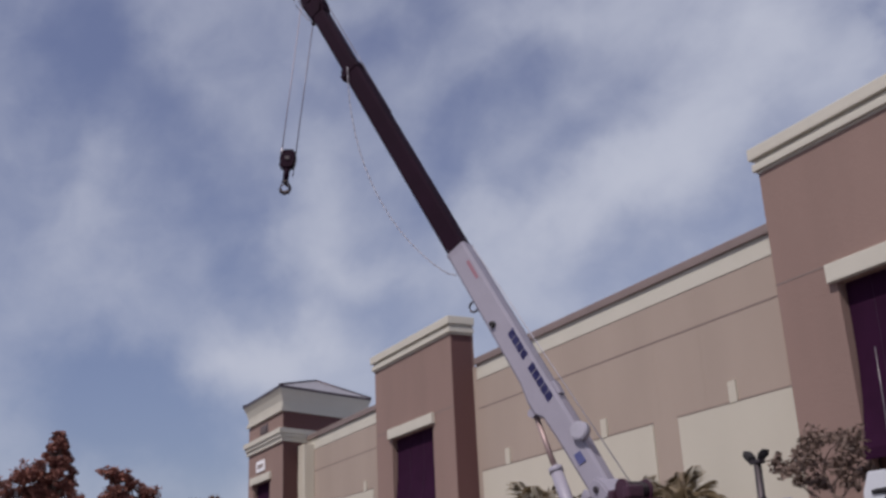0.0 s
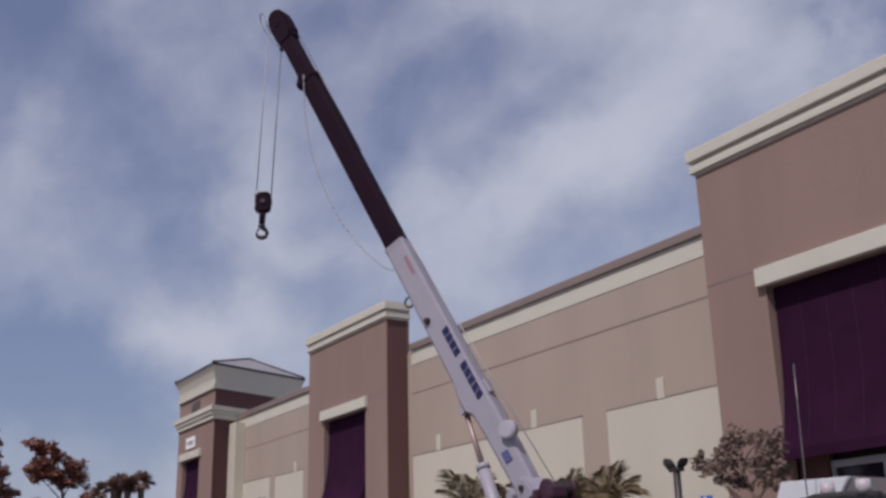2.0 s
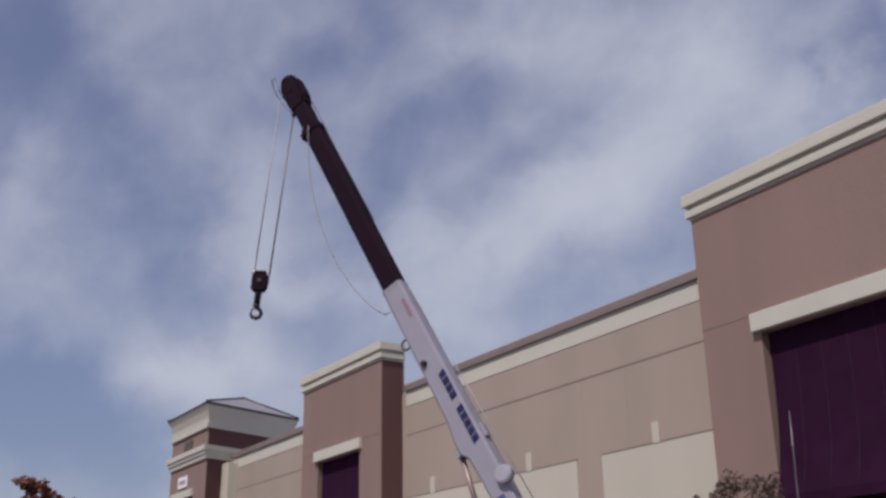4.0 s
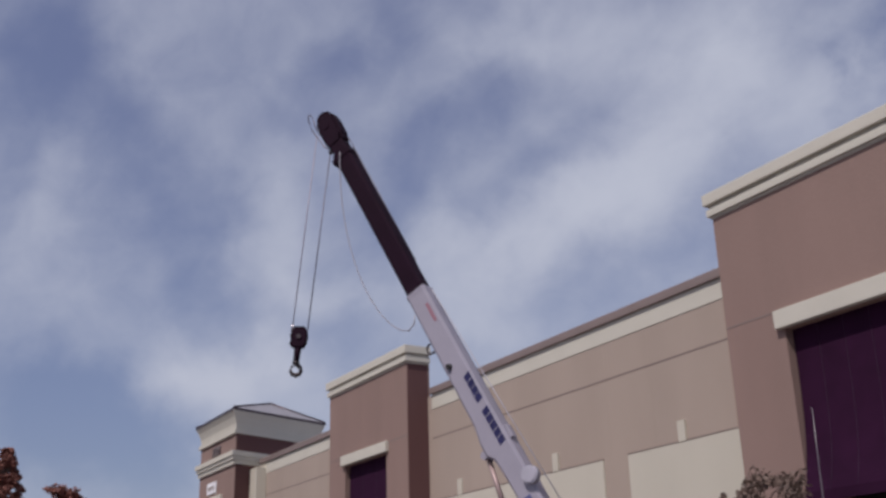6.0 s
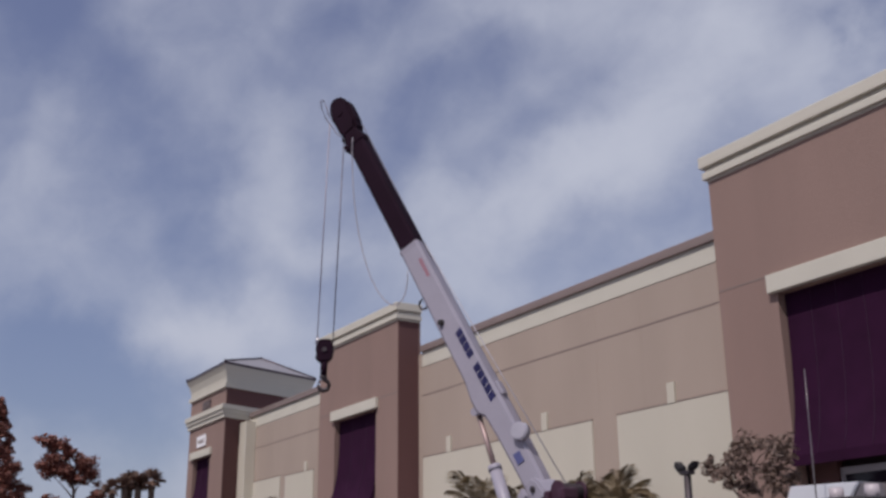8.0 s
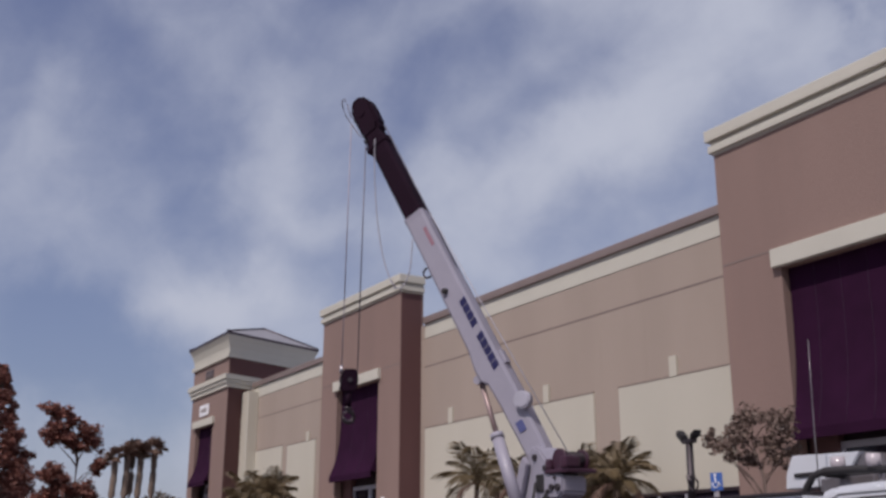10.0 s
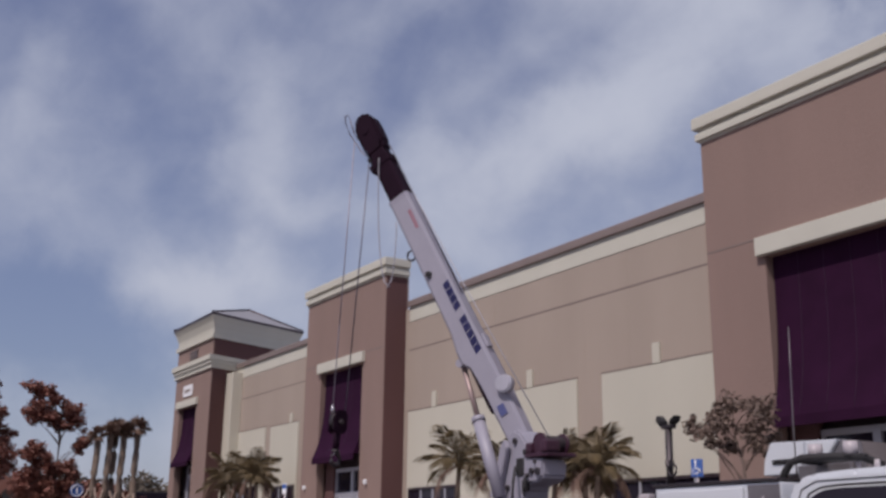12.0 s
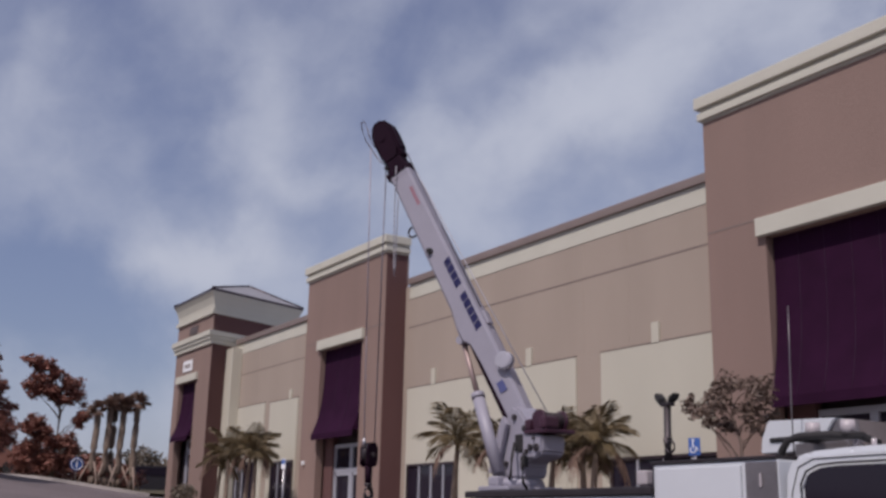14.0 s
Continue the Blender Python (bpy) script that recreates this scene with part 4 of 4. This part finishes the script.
def cabbage_palm(x, y, z_top, seed, r, lean):
    z0 = ground_z(x, y) + 0.1
    p = tagged(new("palm_tree"), "newly planted cabbage palm, bare trunk held by timber braces", "palm", "braced palms on the verge")
    p.matrix_basis = Matrix.Translation((x, y, z0))
    h = z_top - z0 - r * 0.4
    pts = [(lean * (u / 10) ** 2, 0.02 * math.sin(u), h * u / 10) for u in range(11)]
    part("trunk", tube(bmesh.new(), pts, [0.13 + (0.012 if i % 2 else 0) for i in range(11)], 12), PALMBARK, p)
    part("crown", fan_head(seed, r), DRYLEAF, p, "tuft of clipped fan leaves", Matrix.Translation(pts[-1]))
    for k in range(3):
        a = seed + k * 2.09
        part("brace", rod(bmesh.new(), (math.cos(a) * 0.6, math.sin(a) * 0.6, -0.1), (math.cos(a) * 0.14, math.sin(a) * 0.14, 0.95), 0.035, n=6), WOOD, p, "pale timber brace")


for i, (x, y, zt, r, lean) in enumerate([(-45.0, 11.2, 5.95, 0.44, 0.05), (-45.0, 11.7, 6.1, 0.46, 0.05), (-45.4, 12.02, 6.35, 0.46, 0.0), (-45.0, 12.25, 6.25, 0.5, 0.05), (-44.9, 12.8, 6.4, 0.52, -0.05)]):
    cabbage_palm(x, y, zt, 40 + i, r, lean)


def leaf_cloud(bm, c, r, n, size, rnd, squash=0.8):
    """Leaves scattered through an uneven clump, thicker towards its skin."""
    for _ in range(n):
        d = Vector((rnd.gauss(0, 1), rnd.gauss(0, 1), rnd.gauss(0, 1))).normalized()
        k = rnd.random() ** 0.45 * (0.75 + 0.45 * noise.noise(d * 1.7 + Vector(c)))
        p = Vector(c) + Vector((d.x, d.y, d.z * squash)) * r * k
        a = Vector((rnd.gauss(0, 1), rnd.gauss(0, 1), rnd.gauss(0, 0.7))).normalized()
        b = a.cross(Vector((rnd.gauss(0, 1), rnd.gauss(0, 1), rnd.gauss(0, 1)))).normalized()
        s = size * rnd.uniform(0.6, 1.3)
        bm.faces.new([bm.verts.new(q) for q in (p - a * s, p + b * s * 0.45, p + a * s, p - b * s * 0.45)])


def tree(x, y, clumps, fork, leaf, size, density, label, seed, group="", trunk_r=0.12):
    """A tree: tapered trunk, a limb to each clump of leaves. Clumps are dx, dy, z above the ground, radius."""
    rnd = random.Random(seed)
    z0 = ground_z(x, y)
    t = tagged(new("tree"), label, "tree", group)
    t.matrix_basis = Matrix.Translation((x, y, z0))
    zt = max(c[2] for c in clumps)
    lead = [Vector((0, 0, -0.1)), Vector((0.03, 0.02, fork * 0.6)), Vector((0.05 + rnd.uniform(-0.1, 0.1), rnd.uniform(-0.1, 0.1), fork + (zt - fork) * 0.3)),
            Vector((sum(c[0] for c in clumps) / len(clumps), sum(c[1] for c in clumps) / len(clumps), fork + (zt - fork) * 0.75))]
    part("trunk", tube(bmesh.new(), lead, [trunk_r * 1.2, trunk_r, trunk_r * 0.75, trunk_r * 0.25], 10), BARK, t, "slender brown trunk")

    def on_leader(z):
        for a, b in zip(lead, lead[1:]):
            if z <= b.z:
                return a.lerp(b, max(0.0, (z - a.z) / (b.z - a.z)))
        return lead[-1].copy()

    for dx, dy, z, r in clumps:
        e = Vector((dx, dy, z))
        p = on_leader(max(fork * 0.75, z - 0.5 * r - rnd.uniform(0.7, 1.1) * math.hypot(dx, dy)))
        m = p.lerp(e, 0.5) + Vector((rnd.uniform(-0.12, 0.12), rnd.uniform(-0.12, 0.12), rnd.uniform(-0.05, 0.08)))
        part("limb", tube(bmesh.new(), [p, p.lerp(m, 0.5) + Vector((0, 0, 0.03)), m, e], [trunk_r * 0.42, trunk_r * 0.34, trunk_r * 0.26, trunk_r * 0.1], 7), BARK, t)
    bm = bmesh.new()
    for dx, dy, z, r in clumps:
        leaf_cloud(bm, (dx, dy, z), r, int(density * (r + 0.3) ** 2), size, rnd)
        for _ in range(int(3 + 3 * r)):
            d = Vector((rnd.gauss(0, 1), rnd.gauss(0, 1), rnd.gauss(0, 0.8))).normalized() * r * rnd.uniform(0.7, 1.1)
            leaf_cloud(bm, (dx + d.x, dy + d.y, z + d.z), r * 0.55, int(density * 0.09 * (r + 0.2)), size, rnd)
    part("crown", bm, leaf, t, "open uneven crown of small leaves")
    return t


# young tree by the entrance
tree(-11.2, 12.2, [(-0.85, 0, 3.24, 0.20), (-0.55, 0.1, 3.48, 0.28), (-0.15, -0.1, 3.60, 0.32), (0.22, 0.1, 3.54, 0.28), (-0.30, -0.2, 3.28, 0.32), (0.15, 0.1, 3.20, 0.30), (-1.05, 0, 3.38, 0.14), (-0.72, 0.1, 3.05, 0.14), (-0.35, 0.1, 2.98, 0.18), (0.25, 0, 2.92, 0.18), (0.52, -0.1, 3.4, 0.2), (0.45, 0.1, 3.05, 0.16)],
     2.3, YOUNGLEAF, 0.047, 560, "young tree with a thin rounded crown of dull green leaves", 3, trunk_r=0.034)
# trees past the verge; clumps of the branching one spread along its limbs
tree(-46.2, 9.9, [(0, -1.25, 4.95, 0.42), (-0.1, -0.75, 4.80, 0.46), (0.1, -0.3, 4.55, 0.40), (0.0, -0.95, 4.2, 0.55), (0.1, -1.1, 3.75, 0.45), (0.0, -0.5, 3.85, 0.52), (-0.1, -0.2, 3.6, 0.40), (0.0, 0.3, 4.02, 0.52), (0.1, 0.65, 3.68, 0.48), (0, 0.1, 3.45, 0.36), (0.0, 1.05, 2.82, 0.42), (0.1, 0.8, 2.65, 0.34),
     (0.1, -1.2, 2.25, 0.45), (0.0, -0.8, 2.4, 0.5), (0, -0.45, 2.05, 0.5), (0.0, -0.1, 1.65, 0.55), (0.1, 0.5, 1.65, 0.5), (0, -0.9, 1.45, 0.6), (-0.1, 0.8, 1.45, 0.36), (0, -0.3, 0.95, 0.7), (0, -1.2, 0.85, 0.7), (0, 0.5, 0.9, 0.5)],
     2.0, REDLEAF, 0.085, 760, "rust-tinged tree with separate leafy clumps and bare limbs", 5, trunk_r=0.085)
rc = random.Random(9)
spire = []
for k in range(84):
    u = (k + rc.random()) / 84
    a, z = rc.uniform(0, 6.28), 0.5 + 5.1 * u
    w = 1.75 * (1 - u) ** 0.75 * rc.uniform(0.55, 1.0)
    spire.append((w * math.cos(a), w * math.sin(a), z + 0.25 * w, 0.20 + 0.34 * (1 - u) * rc.random()))
for k in range(26):
    u = (k + rc.random()) / 26
    spire.append((rc.uniform(-0.5, 0.5), -0.5 - 2.3 * u, rc.uniform(0.9, 4.5 - 1.3 * u), rc.uniform(0.35, 0.6)))
tree(-41.8, 6.0, spire, 0.7, REDLEAF, 0.07, 560, "tall rust-red bushy tree with a ragged pointed top", 8, trunk_r=0.10)


def hedge(name, clumps, leaf, size, density, label, seed):
    rnd = random.Random(seed)
    bm = bmesh.new()
    for x, y, z, r in clumps:
        leaf_cloud(bm, (x, y, z), r, int(density * r * r), size, rnd, 0.75)
    return tagged(part(name, bm, leaf), label, "shrubs", kind="stuff")


rh = random.Random(77)
hedge("shrubs", [(-52 + rh.uniform(-2, 2), 4 + 0.7 * k + rh.uniform(-0.3, 0.3), ground_z(-50, 6 + 0.5 * k) + rh.uniform(0.5, 1.3), rh.uniform(0.8, 1.3)) for k in range(16)], REDLEAF, 0.15, 330, "rust-brown shrubs along the far verge", 21)
hedge("shrubs", [(-58 + rh.uniform(-3, 3), 10 + 0.6 * k, ground_z(-58, 12) + rh.uniform(0.9, 1.9), rh.uniform(1.1, 1.6)) for k in range(16)], GREENLEAF, 0.15, 420, "dark green trees far behind the car park", 22)
hedge("shrubs", [(-100 + rh.uniform(-6, 6), -8 + 3.2 * k, 3.2 + rh.uniform(0, 1.0), rh.uniform(2.2, 3.2)) for k in range(16)], GREENLEAF, 0.35, 110, "hazy line of trees in the distance", 23)
hedge("shrubs", [(-47.2 + rh.uniform(-0.8, 0.8), 10.2 + 0.28 * k, ground_z(-47, 12) + rh.uniform(0.25, 0.6), rh.uniform(0.45, 0.7)) for k in range(13)], REDLEAF, 0.07, 1000, "low rust-brown shrubs round the braced palms", 25)
hedge("shrubs", [(-36.9 + 0.5 * k, 12.1 + rh.uniform(-0.2, 0.2), ground_z(-36, 12.2) + 0.55, rh.uniform(0.35, 0.5)) for k in range(4)], GREENLEAF, 0.07, 900, "low green shrubs at the foot of the wall", 24)


# ---- signs and cars ----
def post_sign(x, y, z, w, h, face, label):
    s = tagged(new("sign"), label, "sign")
    z0 = ground_z(x, y)
    s.matrix_basis = pose(x, y, z0, 0, 0, 25)
    part("post", rod(bmesh.new(), (0, 0.02, -0.1), (0, 0.02, z - z0), 0.022, n=10), STEEL, s)
    part("plate", B(-w / 2, w / 2, -0.012, -0.003, z - z0 - h / 2, z - z0 + h / 2, bevel=0.004), face, s)
    return s, z - z0


s, c = post_sign(-12.05, 12.1, 2.72, 0.19, 0.27, SIGNBLUE, "blue accessible parking sign on a steel post")
part("pictogram", tube(bmesh.new(), [(-0.02 + 0.045 * math.cos(a), -0.016, c - 0.045 + 0.045 * math.sin(a)) for a in span(2.4, 6.6, 12)], 0.009, 6), SIGNWHITE, s, "white wheelchair symbol")
part("pictogram", tube(bmesh.new(), [(-0.02, -0.016, c + 0.07), (-0.02, -0.016, c - 0.01), (0.035, -0.016, c - 0.015), (0.055, -0.016, c - 0.07)], 0.011, 6), SIGNWHITE, s)
part("pictogram", rod(bmesh.new(), (-0.02, -0.014, c + 0.098), (-0.02, -0.018, c + 0.098), 0.02, n=12), SIGNWHITE, s)
s, c = post_sign(-27.75, 12.1, 3.02, 0.15, 0.28, SIGNWHITE, "white and blue parking sign on a steel post")
part("blue_field", B(-0.065, 0.065, -0.018, -0.0125, c + 0.0, c + 0.12), SIGNBLUE, s)
round_sign = tagged(new("sign"), "round blue sign with a white ring on a steel post", "sign")
round_sign.matrix_basis = pose(-45.6, 10.72, ground_z(-45.6, 10.72))
part("post", rod(bmesh.new(), (-0.03, 0, -0.1), (-0.03, 0, 1.2), 0.03, n=10), STEEL, round_sign)
part("plate", rod(bmesh.new(), (0, 0, 0.9), (0.02, 0, 0.9), 0.28, n=32), SIGNBLUE, round_sign)
part("white_ring", tube(bmesh.new(), [(0.024, 0.22 * math.cos(a), 0.9 + 0.22 * math.sin(a)) for a in span(0, 2 * math.pi, 28)], 0.022, 6), SIGNWHITE, round_sign, "white ring on the plate")
part("white_bar", B(0.021, 0.03, -0.03, 0.03, 0.78, 1.02), SIGNWHITE, round_sign)


def car(x, y, yaw, paint, label):
    c = tagged(new("car"), label, "car", "cars in the distance")
    c.matrix_basis = pose(x, y, ground_z(x, y) + 0.1, 0, 0, yaw)
    part("body", prism(bmesh.new(), [(-2.2, 0.3), (-2.2, 0.85), (-1.5, 0.95), (-0.9, 1.42), (0.7, 1.45), (1.4, 0.98), (2.1, 0.85), (2.25, 0.3)], -0.88, 0.88, "y", bevel=0.06), paint, c)
    part("side_window", prism(bmesh.new(), [(-1.3, 0.98), (-0.85, 1.34), (0.65, 1.36), (1.15, 0.98)], -0.90, 0.90, "y"), GLASS, c)
    for a in (-1.4, 1.4):
        for b in (-0.9, 0.72):
            part("wheel", rod(bmesh.new(), (a, b, 0.32), (a, b + 0.18, 0.32), 0.32, n=16), RUBBER, c)


DARKCAR = mat("dark_car_paint", (0.03, 0.028, 0.035), 0.3, vary=0.1, bump=0, coat=0.6)
REDCAR = mat("rust_red_car_paint", (0.20, 0.09, 0.07), 0.35, vary=0.1, bump=0, coat=0.5)
car(-51.5, 15.6, 80, DARKCAR, "dark parked car beyond the verge")
car(-50.0, 7.6, 75, REDCAR, "rust-red parked car beyond the verge")
car(-56.0, 12.2, 85, WHITE, "white parked car in the distance")


# ---- what moves ----
# seconds; the inner head's and the middle collar's run along the boom, metres; the hook block's place
RUN = [(0, 6.46, 5.43, -11.44, 4.10, 6.77), (0.5, 6.26, 5.32, -11.41, 4.07, 6.49), (1, 6.06, 5.21, -11.34, 4.08, 6.29), (1.5, 5.86, 5.10, -11.17, 4.27, 6.10),
       (2, 5.68, 5.07, -11.04, 4.40, 5.95), (2.5, 5.59, 5.05, -11.03, 4.37, 5.85), (3, 5.49, 5.02, -11.05, 4.30, 5.71), (5.5, 4.87, 4.69, -10.75, 4.48, 5.01),
       (6, 4.73, 4.60, -10.73, 4.45, 4.81), (6.5, 4.57, 4.48, -10.65, 4.51, 4.61), (7, 4.43, 4.35, -10.55, 4.62, 4.41), (7.5, 4.27, 4.19, -10.44, 4.72, 4.24),
       (8, 4.12, 4.04, -10.39, 4.73, 4.08), (10.5, 3.44, 3.36, -10.08, 4.92, 3.20), (11, 3.29, 3.21, -10.02, 4.94, 3.04), (11.5, 3.16, 3.08, -9.99, 4.93, 2.87),
       (12, 3.02, 2.94, -9.97, 4.90, 2.72), (12.5, 2.90, 2.82, -9.93, 4.91, 2.55), (13, 2.77, 2.69, -9.84, 4.99, 2.41), (13.5, 2.65, 2.57, -9.75, 5.08, 2.24), (14, 2.56, 2.48, -9.69, 5.14, 2.13)]


def upright(place, axis):
    """A pose at place whose own z runs along axis and whose own x lies across the line of sight."""
    z = Vector(axis).normalized()
    x = (Vector((0.5, 0.86, 0)) - z * Vector((0.5, 0.86, 0)).dot(z)).normalized()
    y = z.cross(x)
    return Matrix(((x.x, y.x, z.x, place[0]), (x.y, y.y, z.y, place[1]), (x.z, y.z, z.z, place[2]), (0, 0, 0, 1)))


def motions():
    rows = {k: [] for k in ("mid", "inner", "hook", "at", "al", "bt", "bl")}
    cab_rows = [[] for _ in cable_pieces]
    for t, s_in, s_mid, hx, hy, hz in RUN:
        rows["mid"].append((t, BOOM @ Matrix.Translation((0, 0, s_mid))))
        rows["inner"].append((t, BOOM @ Matrix.Translation((0, 0, s_in))))
        block = Vector((hx, hy, hz))
        a0, b0 = boom_at(0.02, -0.14, s_in + 0.03), boom_at(0.02, -0.21, s_in + 0.36)
        hang = ((a0 + b0) / 2 - block).normalized()
        m = upright(block, hang) @ pose(0, 0, 0, 0, 0, 55 * smooth((t - 8) / 5.5))
        rows["hook"].append((t, m))
        a1, b1 = m @ Vector((0.085, 0, 0.08)), m @ Vector((-0.09, 0, 0.15))
        for k, top, low in (("a", a0, a1), ("b", b0, b1)):
            way = (top - low).normalized()
            rows[k + "t"].append((t, upright(top, way)))
            rows[k + "l"].append((t, upright(low + way * ROPE_LEN, way)))
        # the slack cable: a loop from the middle section's collar to the boom's mouth
        p0, p1 = boom_at(0.128, 0.0, s_mid - 0.06), boom_at(0.08, -0.15, 2.12)
        gap = (p1 - p0).length
        total = max(gap * 1.045, min(1.8 + 0.45 * gap, 2.08 + 0.31 * gap))
        pts = slack(p0, p1, total)
        for k in range(CABLE_N):
            c = (pts[k] + pts[k + 1]) / 2
            cab_rows[k].append((t, upright(c, pts[k] - pts[k + 1])))
    for ob, k in ((stage_mid, "mid"), (stage_in, "inner"), (hook, "hook"), (rope_a_top, "at"), (rope_a_low, "al"), (rope_b_top, "bt"), (rope_b_low, "bl")):
        walk(ob, rows[k])
    for ob, r in zip(cable_pieces, cab_rows):
        walk(ob, r)


def slack(p0, p1, total):
    """Points at equal steps along a hanging cable of that length between two ends."""
    span_len = (p1 - p0).length
    total = max(total, span_len * 1.002)
    lo, hi = 0.0, 6.0
    def curve(sag, n=160):
        return [Vector((p0.x + (p1.x - p0.x) * smooth(i / n), p0.y + (p1.y - p0.y) * smooth(i / n), p0.z + (p1.z - p0.z) * (i / n) - 4 * sag * (i / n) * (1 - i / n))) for i in range(n + 1)]
    for _ in range(30):
        mid = (lo + hi) / 2
        c = curve(mid)
        if sum((b - a).length for a, b in zip(c, c[1:])) < total:
            lo = mid
        else:
            hi = mid
    c = curve((lo + hi) / 2)
    out, want, run = [c[0]], total / CABLE_N, 0.0
    for a, b in zip(c, c[1:]):
        seg = (b - a).length
        while run + seg >= want * len(out) and len(out) < CABLE_N:
            out.append(a.lerp(b, (want * len(out) - run) / seg))
        run += seg
    out.append(c[-1])
    while len(out) < CABLE_N + 1:
        out.append(c[-1])
    return out


motions()
